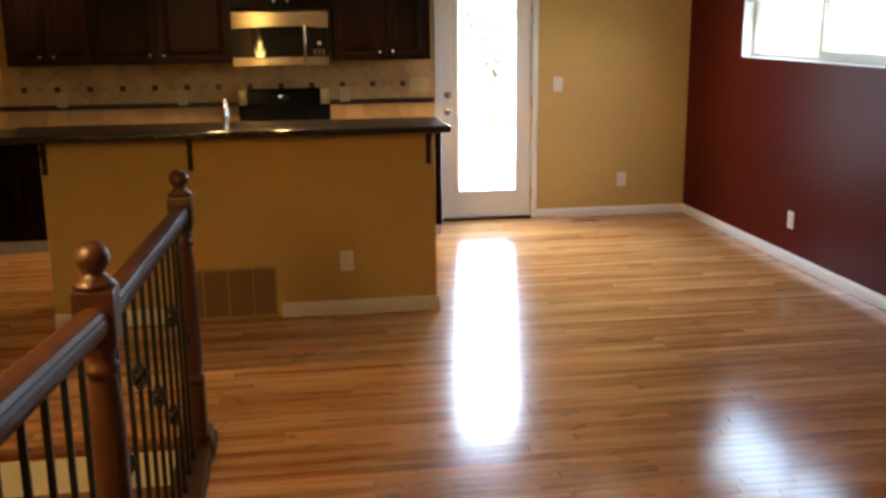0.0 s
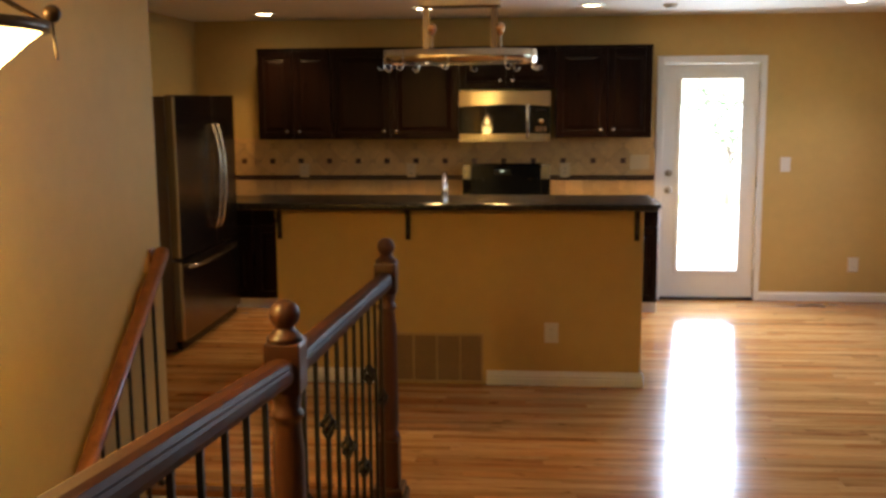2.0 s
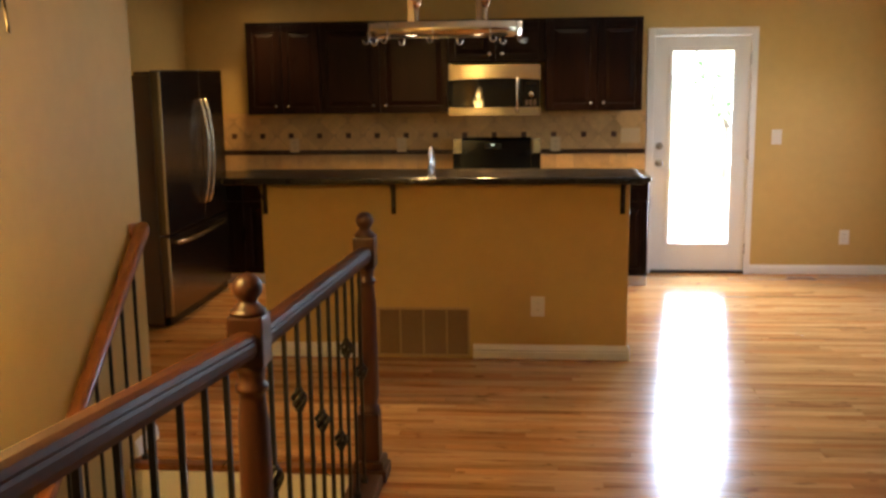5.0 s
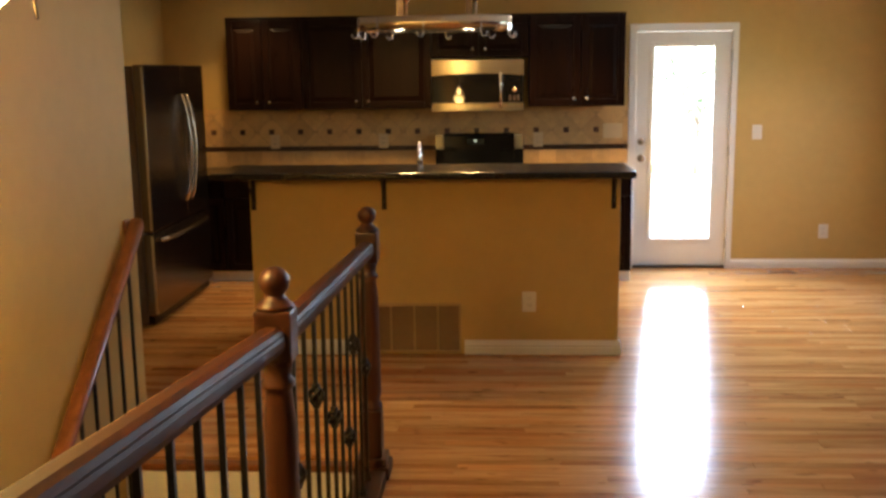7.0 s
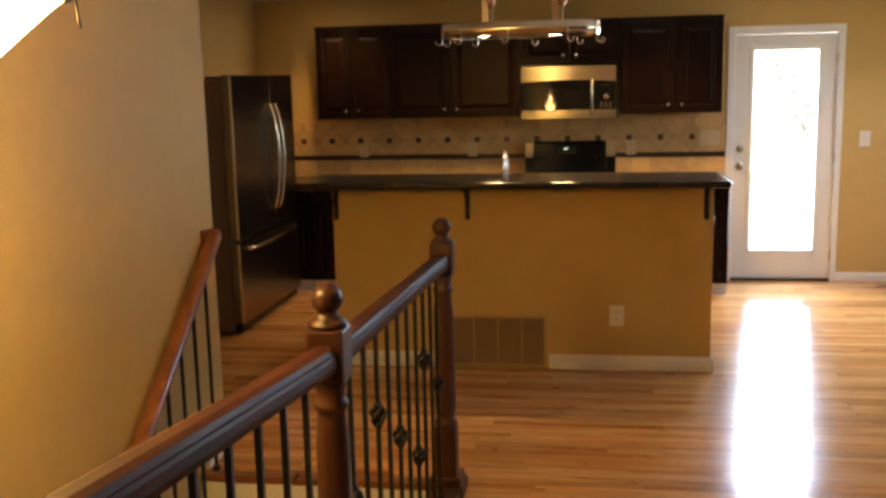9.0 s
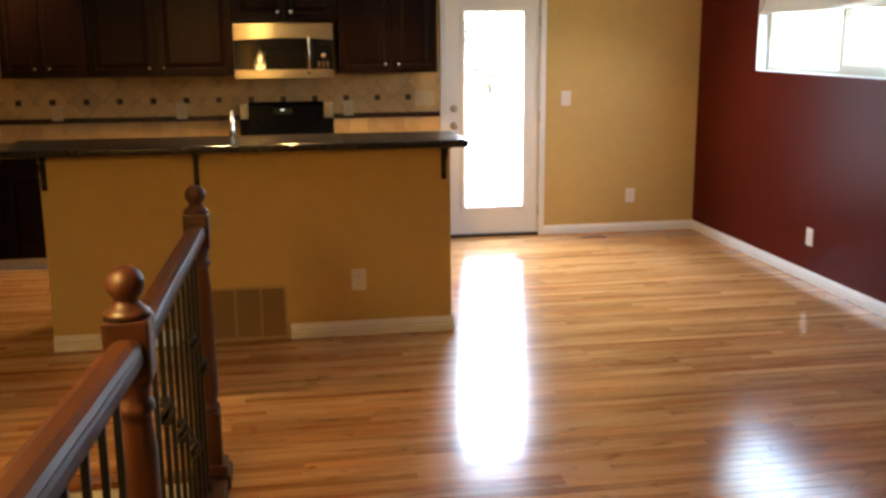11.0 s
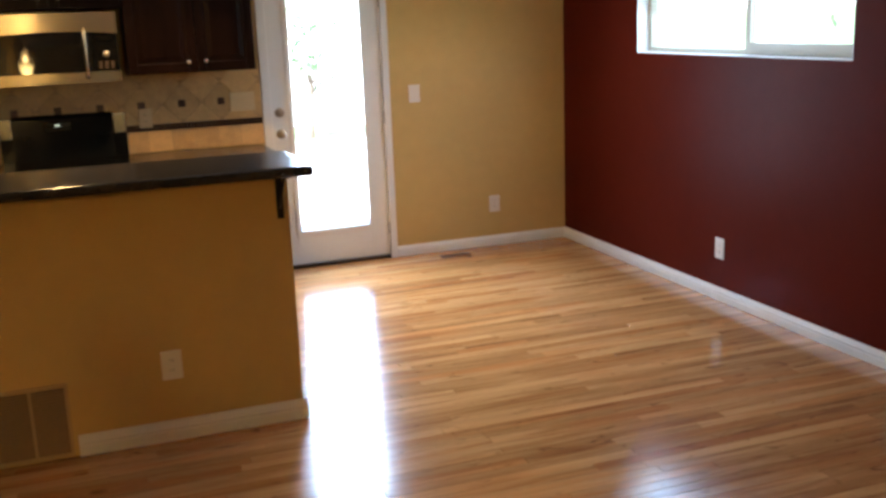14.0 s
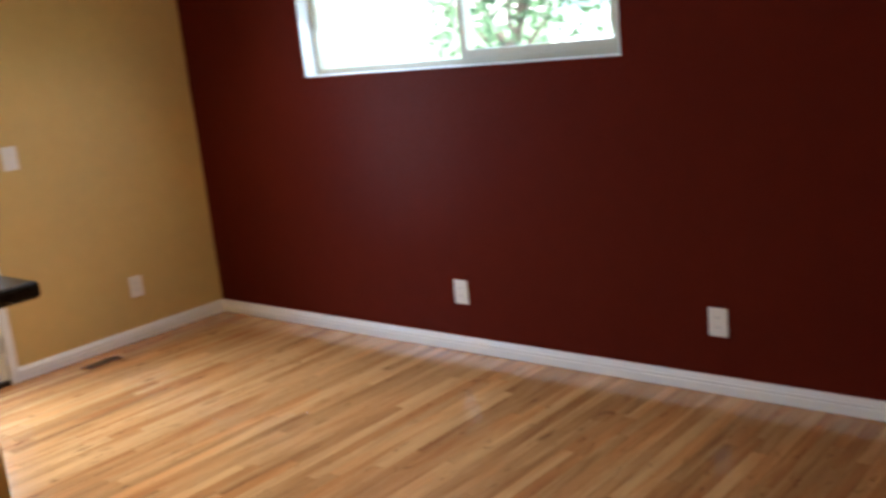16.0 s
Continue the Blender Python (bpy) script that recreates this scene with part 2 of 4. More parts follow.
def lathe(bm, profile, at=(0, 0, 0), segs=24, turn=None):
    """Revolve (radius, height) pairs about z."""
    rings = []
    for r, z in profile:
        ring = []
        for i in range(segs):
            v = Vector((r * math.cos(2 * math.pi * i / segs), r * math.sin(2 * math.pi * i / segs), z))
            if turn:
                v = turn @ v
            ring.append(bm.verts.new(v + Vector(at)))
        rings.append(ring)
    for p, q in zip(rings, rings[1:]):
        for i in range(segs):
            f = bm.faces.new((p[i], p[(i + 1) % segs], q[(i + 1) % segs], q[i]))
            f.smooth = True
    for ring in (rings[0], rings[-1]):
        if (ring[0].co - ring[segs // 2].co).length > 1e-4:
            bm.faces.new(ring)
    bmesh.ops.recalc_face_normals(bm, faces=bm.faces)
    return bm


def sweep(bm, pts, r, segs=8):
    """A round tube through the points."""
    pts = [Vector(p) for p in pts]
    rings, side = [], None
    for i, p in enumerate(pts):
        d = (pts[min(i + 1, len(pts) - 1)] - pts[max(i - 1, 0)]).normalized()
        if side is None:
            side = d.orthogonal().normalized()
        side = (side - d * side.dot(d)).normalized()
        up = d.cross(side)
        rings.append([bm.verts.new(p + r * (side * math.cos(2 * math.pi * k / segs) + up * math.sin(2 * math.pi * k / segs))) for k in range(segs)])
    faces = []
    for a, b in zip(rings, rings[1:]):
        for k in range(segs):
            f = bm.faces.new((a[k], a[(k + 1) % segs], b[(k + 1) % segs], b[k]))
            f.smooth = True
            faces.append(f)
    faces += [bm.faces.new(rings[0]), bm.faces.new(rings[-1])]
    bmesh.ops.recalc_face_normals(bm, faces=faces)
    return bm


def extrude_profile(bm, prof, y0, y1, place):
    """A closed (u, v) outline carried from one end to the other; place(u, v, end) gives the point."""
    a, b = [bm.verts.new(place(u, v, y0)) for u, v in prof], [bm.verts.new(place(u, v, y1)) for u, v in prof]
    k = len(prof)
    for i in range(k):
        bm.faces.new((a[i], a[(i + 1) % k], b[(i + 1) % k], b[i]))
    bm.faces.new(a), bm.faces.new(b)
    bmesh.ops.recalc_face_normals(bm, faces=bm.faces)
    return bm


def mesh_of(name, bm, mat, smooth=False):
    me = bpy.data.meshes.new(name)
    bm.to_mesh(me)
    bm.free()
    me.materials.append(mat)
    if smooth:
        me.shade_smooth()
    return me


def part(name, bm, mat, parent=None, label="", smooth=False):
    o = new(name, mesh_of(name, bm, mat, smooth))
    if parent:
        o.parent = parent
    if label:
        o["label"] = label
    return o


def thing(name, label, category, group="", at=(0, 0, 0), kind=""):
    o = new(name)
    o.location = at
    o.empty_display_size = 0.05
    return tagged(o, label, category, group, kind)


def structure(name, bm, mat, label, category):
    return tagged(part(name, bm, mat), label, category, kind="structure")


# ---------------------------------------------------------------- the shell
YB, XR, XL, YF, ZC = 7.2, 2.29, -2.80, -4.0, 2.44
KL = -4.02
T = 0.14
DX0, DX1, DZ = 0.035, 0.885, 2.055
WY0, WY1, WZ0, WZ1 = 4.205, 6.150, 1.432, 2.045
SX1, SY0, SY1 = -1.70, -2.2, 2.72

structure("wall_north", boxes((KL - T, DX0, YB, YB + T, 0, ZC), (DX1, XR + T, YB, YB + T, 0, ZC), (DX0, DX1, YB, YB + T, DZ, ZC)), TAN, "tan painted wall with the patio door", "wall")
structure("wall_east", boxes((XR, XR + T, YF, WY0, 0, ZC), (XR, XR + T, WY1, YB, 0, ZC), (XR, XR + T, WY0, WY1, 0, WZ0), (XR, XR + T, WY0, WY1, WZ1, ZC)), RED, "dark red painted accent wall", "wall")
structure("wall_stair", boxes((XL - 0.12, XL, YF, 3.03, -2.6, ZC), bevel=0.006), TAN, "tan painted wall beside the stairs", "wall")
structure("wall_kitchen", boxes((KL - T, KL, 2.0, YB, 0, ZC)), TAN, "tan painted kitchen wall behind the fridge", "wall")
structure("wall_pantry", boxes((KL, XL - 0.12, 2.0, 2.12, 0, ZC)), TAN, "tan painted wall", "wall")
structure("wall_south", boxes((XL - 0.12, XR + T, YF - T, YF, -2.6, ZC)), TAN, "tan painted wall", "wall")
structure("ceiling", boxes((KL - T, XR + T, YF - T, YB + T, ZC, ZC + 0.15)), CEIL, "pale textured ceiling", "ceiling")
structure("wall_well", boxes((SX1 - 0.0, SX1 + 0.12, SY0 - 0.12, SY1, -2.6, -0.03), (XL, SX1, SY0 - 0.12, SY0, -2.6, -0.03), (XL, SX1 + 0.12, SY1 + 0.03, SY1 + 0.15, -2.6, -0.03)), TAN, "tan painted walls of the stairwell", "wall")
structure("lower_floor", boxes((XL, SX1, YF, SY1 + 0.03, -2.7, -2.405)), SUBFLOOR, "dark floor at the foot of the stairs", "floor")

# baseboards with a moulded top
BASE = [(0, 0.003), (0.017, 0.003), (0.017, 0.046), (0.013, 0.049), (0.013, 0.053), (0.016, 0.057), (0.016, 0.064), (0.011, 0.068), (0.011, 0.074), (0.006, 0.082), (0.004, 0.092), (0, 0.092)]


def baseboard(a, b, axis, wall, side, k=0.86):
    bm = bmesh.new()
    if axis == "x":
        extrude_profile(bm, BASE, a, b, lambda u, v, e: (e, wall + side * u, v * k))
    else:
        extrude_profile(bm, BASE, a, b, lambda u, v, e: (wall + side * u, e, v * k))
    structure("baseboard", bm, WHITE, "white moulded baseboard", "baseboard")


baseboard(0.913, XR, "x", YB, -1)
baseboard(YF, YB - 0.015, "y", XR, -1)
baseboard(2.78, 3.03, "y", XL, 1)

# patio door with casing, slab, lite and hardware
door = thing("door_1", "white patio door with one full glass lite, closed", "door", kind="structure")
part("casing", boxes((DX0 - 0.035, DX0 + 0.025, YB - 0.018, YB, 0, 2.10), (DX1 - 0.025, DX1 + 0.026, YB - 0.018, YB, 0, 2.10), (DX0 + 0.025, DX1 - 0.025, YB - 0.018, YB, 2.04, 2.10), bevel=0.005), WHITE, door)
part("jamb", boxes((DX0, DX0 + 0.02, YB + 0.001, YB + T, 0, DZ), (DX1 - 0.02, DX1, YB + 0.001, YB + T, 0, DZ), (DX0 + 0.02, DX1 - 0.02, YB + 0.001, YB + T, DZ - 0.02, DZ)), WHITE, door)
slab = part("slab", boxes((0.057, 0.195, 7.215, 7.26, 0.025, 2.032), (0.735, 0.863, 7.215, 7.26, 0.025, 2.032), (0.195, 0.735, 7.215, 7.26, 1.925, 2.032), (0.195, 0.735, 7.215, 7.26, 0.025, 0.245), bevel=0.002), WHITE, door)
part("lite_frame", boxes((0.178, 0.215, 7.203, 7.2145, 0.228, 1.945), (0.715, 0.752, 7.203, 7.2145, 0.228, 1.945), (0.215, 0.715, 7.203, 7.2145, 1.905, 1.945), (0.215, 0.715, 7.203, 7.2145, 0.228, 0.265), bevel=0.004), WHITE, slab)
pane = part("pane", boxes((0.197, 0.733, 7.232, 7.238, 0.247, 1.923)), glass, slab)
pane.visible_shadow = False
knob = bmesh.new()
FACE = Matrix.Rotation(radians(90), 4, "X")
lathe(knob, [(0.031, 0), (0.033, 0.005), (0.028, 0.010), (0.011, 0.014), (0.011, 0.034), (0.022, 0.040), (0.028, 0.052), (0.024, 0.063), (0.010, 0.067)], (0.118, 7.214, 0.965), 20, FACE)
part("knob", knob, NICKEL, slab, "satin nickel door knob", True)
bolt = bmesh.new()
lathe(bolt, [(0.030, 0), (0.031, 0.006), (0.026, 0.012), (0.012, 0.014), (0.010, 0.018)], (0.118, 7.214, 1.11), 20, FACE)
box(bolt, 0.113, 0.123, 7.182, 7.198, 1.095, 1.125, 0.002)
part("deadbolt", bolt, NICKEL, slab, "satin nickel deadbolt turn")
for z in (0.22, 1.03, 1.83):
    hb = rod(bmesh.new(), (0.866, 7.206, z - 0.045), (0.866, 7.206, z + 0.045), 0.008)
    part("hinge", hb, BRONZE, slab, "bronze hinge")
part("threshold", boxes((DX0 + 0.02, DX1 - 0.02, 7.19, YB + T, 0.0, 0.022), bevel=0.004), BRONZE, door, "dark metal threshold")

# sliding window with a linen shade
win = thing("window_1", "white vinyl sliding window set in the red wall", "window", kind="structure")
part("reveal", boxes((XR + 0.001, XR + T, WY0, WY0 + 0.006, WZ0, WZ1), (XR + 0.001, XR + T, WY1 - 0.006, WY1, WZ0, WZ1), (XR + 0.001, XR + T, WY0 + 0.006, WY1 - 0.006, WZ0, WZ0 + 0.006), (XR + 0.001, XR + T, WY0 + 0.006, WY1 - 0.006, WZ1 - 0.006, WZ1)), WHITE, win)


def ring_x(x0, x1, y0, y1, z0, z1, w, bevel=0.003):
    return boxes((x0, x1, y0, y0 + w, z0, z1), (x0, x1, y1 - w, y1, z0, z1), (x0, x1, y0 + w, y1 - w, z0, z0 + w), (x0, x1, y0 + w, y1 - w, z1 - w, z1), bevel=bevel)


part("window_frame", ring_x(2.372, 2.425, WY0 + 0.006, WY1 - 0.006, WZ0 + 0.006, WZ1 - 0.006, 0.03), VINYL_SHADED, win)
sash = part("sash", ring_x(2.36, 2.384, WY0 + 0.036, 5.115, WZ0 + 0.036, WZ1 - 0.036, 0.038), VINYL_SHADED, win)
part("mullion", boxes((2.386, 2.41, 5.075, 5.13, WZ0 + 0.036, WZ1 - 0.036), bevel=0.003), VINYL_SHADED, win)
for y0, y1, x in ((WY0 + 0.07, 5.08, 2.372), (5.13, WY1 - 0.036, 2.40)):
    p = part("pane", boxes((x - 0.002, x + 0.002, y0, y1, WZ0 + 0.037, WZ1 - 0.037)), glass, win)
    p.visible_shadow = False
shade = thing("roman_shade", "cream linen roman shade gathered at the window head", "window shade")
for k in range(4):
    d, z = 0.012 + 0.010 * k, 1.915 - 0.014 * k
    sb = bmesh.new()
    prof = [(0, 0.11), (-0.006, 0.11), (-0.010 - d * 0.4, 0.04), (-0.012 - d, 0.0), (-0.008 - d * 0.6, -0.010), (0.0, 0.0)]
    extrude_profile(sb, prof, WY0 + 0.012, WY1 - 0.012, lambda u, v, e: (2.345 + u, e, z + v - 0.012 * math.sin((e - WY0) * 1.2)))
    part("fold", sb, LINEN, shade)


# ---------------------------------------------------------------- island with bar top
IY, IX0, IX1, IZ = 4.49, -2.63, -0.385, 1.112
structure("half_wall", boxes((IX0, IX1, IY, IY + 0.12, 0, IZ), bevel=0.006), TAN, "tan painted half wall of the kitchen island", "half wall")
baseboard(-1.325, IX1 + 0.014, "x", IY, -1, 1.0)
baseboard(IX0, -1.94, "x", IY, -1, 1.0)
baseboard(IY - 0.014, IY + 0.12, "y", IX1, 1, 1.0)
bar = bmesh.new()
box(bar, -2.80, -0.325, 4.24, 4.80, IZ, IZ + 0.042, 0.016, 4)
tagged(part("bar_top", bar, GRANITE), "dark polished granite bar top on the half wall", "countertop")


def bracket(x):
    b = thing("counter_bracket", "flat black steel bracket under the bar top", "bracket", "bar top brackets", (x, IY, IZ))
    part("upright", boxes((-0.015, 0.015, -0.009, -0.001, -0.205, -0.001), bevel=0.002), IRON, b)
    part("arm", boxes((-0.015, 0.015, -0.20, -0.009, -0.009, -0.001), bevel=0.002), IRON, b)
    g = bmesh.new()
    pts = [(0, -0.009 - 0.13 * math.sin(a) ** 2, -0.009 - 0.15 * math.cos(a) ** 2) for a in (0.0, 0.4, 0.8, 1.2, 1.57)]
    sweep(g, pts, 0.005, 6)
    part("brace", g, IRON, b)


for x in (-2.605, -1.805, -0.425):
    bracket(x)

# island cabinets, lower worktop, faucet behind the half wall
isl = thing("island_cabinet", "dark espresso cabinets on the kitchen side of the island", "cabinet")
part("body", boxes((IX0 + 0.01, IX1 - 0.005, IY + 0.122, 5.22, 0.09, 0.868), bevel=0.003), ESPRESSO, isl)
part("toe_kick", boxes((IX0 + 0.02, IX1 - 0.02, IY + 0.122, 5.15, 0.0, 0.09)), ESPRESSO, isl)
tagged(part("island_worktop", boxes((IX0 - 0.02, IX1 + 0.02, IY + 0.121, 5.26, 0.869, 0.905), bevel=0.006), GRANITE), "dark granite worktop with the sink", "countertop")
fau = thing("faucet", "tall curved chrome kitchen faucet", "faucet", at=(-1.62, 5.06, 0.905))
part("base", lathe(bmesh.new(), [(0.03, 0), (0.03, 0.012), (0.02, 0.03), (0.017, 0.12), (0.015, 0.14)]), CHROME, fau, smooth=True)
arc = [(0, -0.10 + 0.10 * math.cos(a), 0.27 + 0.10 * math.sin(a)) for a in [k * math.pi / 10 for k in range(11)]]
part("spout", sweep(bmesh.new(), [(0, 0, 0.13)] + arc + [(0, -0.20, 0.20)], 0.013, 10), CHROME, fau, smooth=True)
part("handle", rod(bmesh.new(), (0.015, 0, 0.09), (0.075, 0, 0.13), 0.007), CHROME, fau)

# return air grille in the half wall
gr = thing("air_grille", "tan painted return air grille in the half wall", "vent", at=(-1.924, IY, 0.008))
W4 = 0.581 / 4
part("frame", boxes((0, 0.581, -0.010, -0.001, 0, 0.016), (0, 0.581, -0.010, -0.001, 0.301, 0.317), (0, 0.014, -0.010, -0.001, 0.016, 0.301), (0.567, 0.581, -0.010, -0.001, 0.016, 0.301), bevel=0.002), VENTPAINT, gr)
part("backing", boxes((0.014, 0.567, -0.003, -0.001, 0.016, 0.301)), LOUVRE, gr)
for k in (1, 2, 3):
    part("divider", boxes((W4 * k - 0.005, W4 * k + 0.005, -0.010, -0.003, 0.016, 0.301)), VENTPAINT, gr)
for k in range(4):
    lv = bmesh.new()
    for i in range(22):
        z = 0.020 + i * 0.0128
        extrude_profile(lv, [(-0.003, z + 0.006), (-0.0085, z), (-0.0085, z + 0.0015), (-0.003, z + 0.0078)], W4 * k + 0.006 + (0.009 if k == 0 else 0), W4 * (k + 1) - 0.006 - (0.009 if k == 3 else 0), lambda u, v, e: (e, u, v))
    part("louvres", lv, LOUVRE, gr)


# ---------------------------------------------------------------- wall plates
def plate(name, label, category, m, gangs=1, toggle=False, group="", paint=PLASTIC):
    p = thing(name, label, category, group)
    w = 0.042 * gangs + (0.0 if gangs == 1 else -0.002)
    part("cover", boxes((-w, w, -0.007, -0.0005, -0.0625, 0.0625), bevel=0.003), paint, p)
    for g in range(gangs):
        cx = (g - (gangs - 1) / 2) * 0.046
        if toggle:
            part("rocker", boxes((cx - 0.016, cx + 0.016, -0.010, -0.007, -0.033, 0.033), bevel=0.0012), paint, p)
        else:
            for dz in (-0.021, 0.021):
                part("receptacle", boxes((cx - 0.016, cx + 0.016, -0.009, -0.007, dz - 0.014, dz + 0.014), bevel=0.0008), paint, p)
                part("slots", boxes((cx - 0.008, cx - 0.0055, -0.0096, -0.009, dz - 0.004, dz + 0.006), (cx + 0.0055, cx + 0.008, -0.0096, -0.009, dz - 0.004, dz + 0.006)), DARKSLOT, p)
    p.matrix_world = m


OUT = "wall outlets"
plate("wall_outlet", "white double outlet plate on the island wall", "outlet", pose(-0.928, IY, 0.335), group=OUT)
plate("wall_outlet", "white outlet plate low on the tan wall", "outlet", pose(1.695, YB, 0.322), group=OUT)
plate("light_switch", "white rocker light switch beside the patio door", "switch", pose(1.093, YB, 1.182), toggle=True)
for y in (5.198, 3.823):
    plate("wall_outlet", "white outlet plate on the red wall", "outlet", pose(XR, y, 0.316, 0, 0, -90), group=OUT)
plate("light_switch", "white double switch plate on the tile backsplash", "switch", pose(-0.133, YB - 0.012, 1.205), 2, True, paint=CREAM)
for x in (-0.771, -2.112, -3.068):
    plate("wall_outlet", "cream outlet plate on the tile backsplash", "outlet", pose(x, YB - 0.012, 1.135), group=OUT, paint=CREAM)
reg = thing("floor_register", "small brown metal floor register near the baseboard", "vent", at=(1.30, 7.02, 0.0))
part("frame", boxes((-0.11, 0.11, -0.040, -0.032, 0.0005, 0.005), (-0.11, 0.11, 0.032, 0.040, 0.0005, 0.005), (-0.11, -0.10, -0.032, 0.032, 0.0005, 0.005), (0.10, 0.11, -0.032, 0.032, 0.0005, 0.005)), WALLRAIL, reg, "oak-coloured rim")
for k in range(10):
    part("slat", boxes((-0.096 + k * 0.02, -0.084 + k * 0.02, -0.032, 0.032, 0.0005, 0.004)), BRASSVENT, reg)


# ---------------------------------------------------------------- kitchen cabinets
def panel_door(parent, x0, x1, z0, z1, y, knob_x, knob_z):
    """Raised-panel door facing -y, front face at y."""
    f = 0.055
    d = part("door", boxes((x0, x0 + f, y, y + 0.019, z0, z1), (x1 - f, x1, y, y + 0.019, z0, z1), (x0 + f, x1 - f, y, y + 0.019, z0, z0 + f), (x0 + f, x1 - f, y, y + 0.019, z1 - f, z1), bevel=0.003), ESPRESSO, parent)
    pb = bmesh.new()
    a, b, c, e = x0 + f, x1 - f, z0 + f, z1 - f
    rings = [[pb.verts.new(p) for p in ((a + i, y + h, c + i), (b - i, y + h, c + i), (b - i, y + h, e - i), (a + i, y + h, e - i))] for i, h in ((0, 0.011), (0.010, 0.013), (0.042, 0.004), (0.046, 0.004))]
    for p, q in zip(rings, rings[1:]):
        for i in range(4):
            pb.faces.new((p[i], p[(i + 1) % 4], q[(i + 1) % 4], q[i]))
    pb.faces.new(rings[-1])
    bmesh.ops.recalc_face_normals(pb, faces=pb.faces)
    part("raised_panel", pb, ESPRESSO, d)
    kb = lathe(bmesh.new(), [(0.008, 0), (0.006, 0.010), (0.012, 0.017), (0.0155, 0.023), (0.012, 0.029), (0.004, 0.031)], (knob_x, y, knob_z), 14, FACE)
    part("knob", kb, CHROME, d, "brushed nickel knob", True)


def upper(x0, x1, z0, z1, mid):
    c = thing("wall_cabinet", "dark espresso wall cabinet with two raised-panel doors", "cabinet", "upper kitchen cabinets")
    part("body", boxes((x0, x1, 6.892, YB - 0.001, z0, z1), bevel=0.002), ESPRESSO, c)
    part("crown", boxes((x0, x1, 6.882, 6.891, z1 - 0.018, z1 + 0.004), bevel=0.002), ESPRESSO, c)
    zk = z0 + 0.065
    panel_door(c, x0 + 0.004, mid - 0.002, z0 + 0.006, z1 - 0.022, 6.872, mid - 0.052, zk)
    panel_door(c, mid + 0.002, x1 - 0.004, z0 + 0.006, z1 - 0.022, 6.872, mid + 0.052, zk)


upper(-3.385, -2.752, 1.42, 2.18, -3.079)
upper(-2.750, -1.668, 1.42, 2.18, -2.246)
upper(-1.666, -0.862, 1.835, 2.18, -1.272)
upper(-0.860, -0.072, 1.428, 2.18, -0.440)


def lower_cab(x0, x1):
    c = thing("base_cabinet", "dark espresso base cabinet under the worktop", "cabinet", "lower kitchen cabinets")
    part("body", boxes((x0, x1, 6.622, YB - 0.001, 0.09, 0.868), bevel=0.002), ESPRESSO, c)
    part("toe_kick", boxes((x0, x1, 6.67, YB - 0.001, 0, 0.09)), WHITE, c, "pale toe kick board")
    mid = (x0 + x1) / 2
    part("drawer", boxes((x0 + 0.004, x1 - 0.004, 6.602, 6.621, 0.72, 0.86), bevel=0.003), ESPRESSO, c)
    panel_door(c, x0 + 0.004, mid - 0.002, 0.10, 0.71, 6.602, mid - 0.05, 0.65)
    panel_door(c, mid + 0.002, x1 - 0.004, 0.10, 0.71, 6.602, mid + 0.05, 0.65)


for a, b in ((-4.0, -3.385), (-3.383, -2.53), (-2.528, -1.668), (-0.890, -0.03)):
    lower_cab(a, b)
for a, b in ((-4.015, -1.666), (-0.892, -0.015)):
    tagged(part("worktop", boxes((a, b, 6.57, YB - 0.013, 0.869, 0.908), bevel=0.006), GRANITE), "dark polished granite worktop on the base cabinets", "countertop")

# microwave
mw = thing("microwave", "stainless over-range microwave with a black glass door", "microwave", at=(-1.662, 6.80, 1.402))
MW, MH = 0.757, 0.412
part("body", boxes((0, MW, 0.03, 0.395, 0, MH), bevel=0.004), GREYPANEL, mw)


def bow(x):
    """How far the front swells out at x."""
    return 0.023 * (1 - ((x - MW / 2) / (MW / 2)) ** 2)


def bowed(x0, x1, z0, z1, front, back, lean=0.0, arch=0.0, n=14):
    """A front panel that swells towards the room, leaning back by lean, its lower edge arched."""
    bm = bmesh.new()
    cols = []
    for i in range(n + 1):
        x = x0 + (x1 - x0) * i / n
        za = z0 + arch * (1 - ((x - MW / 2) / (MW / 2)) ** 2)
        yf = front - bow(x)
        cols.append([bm.verts.new(p) for p in ((x, yf, za), (x, yf + lean * (z1 - za), z1), (x, back, z1), (x, back, za))])
    for a, b in zip(cols, cols[1:]):
        for k in range(4):
            f = bm.faces.new((a[k], b[k], b[(k + 1) % 4], a[(k + 1) % 4]))
            f.smooth = k == 0
    bm.faces.new(cols[0]), bm.faces.new(cols[-1])
    bmesh.ops.recalc_face_normals(bm, faces=bm.faces)
    for e in bm.edges:
        e.smooth = all(f.smooth for f in e.link_faces)
    return bm


dr = part("door", bowed(0, 0.60, 0.066, 0.300, 0.004, 0.029, 0.044), BLACKGLASS, mw, "black glass door")
part("lower_trim", bowed(0, MW, 0.0, 0.064, 0.0, 0.029), STEEL, mw)
part("top_grille", bowed(0, MW, 0.285, MH, 0.0, 0.029, 0.0, 0.018), STEEL, mw, "brushed steel vent panel")
hd = bmesh.new()
sweep(hd, [(0.567, -0.020 - 0.030 * math.sin(math.pi * k / 10) ** 0.7, 0.030 + 0.29 * k / 10) for k in range(11)], 0.011, 10)
part("handle", hd, STEEL, dr, "bowed brushed steel handle", True)
part("control_panel", bowed(0.602, MW, 0.066, 0.300, 0.003, 0.029), BLACK, mw)
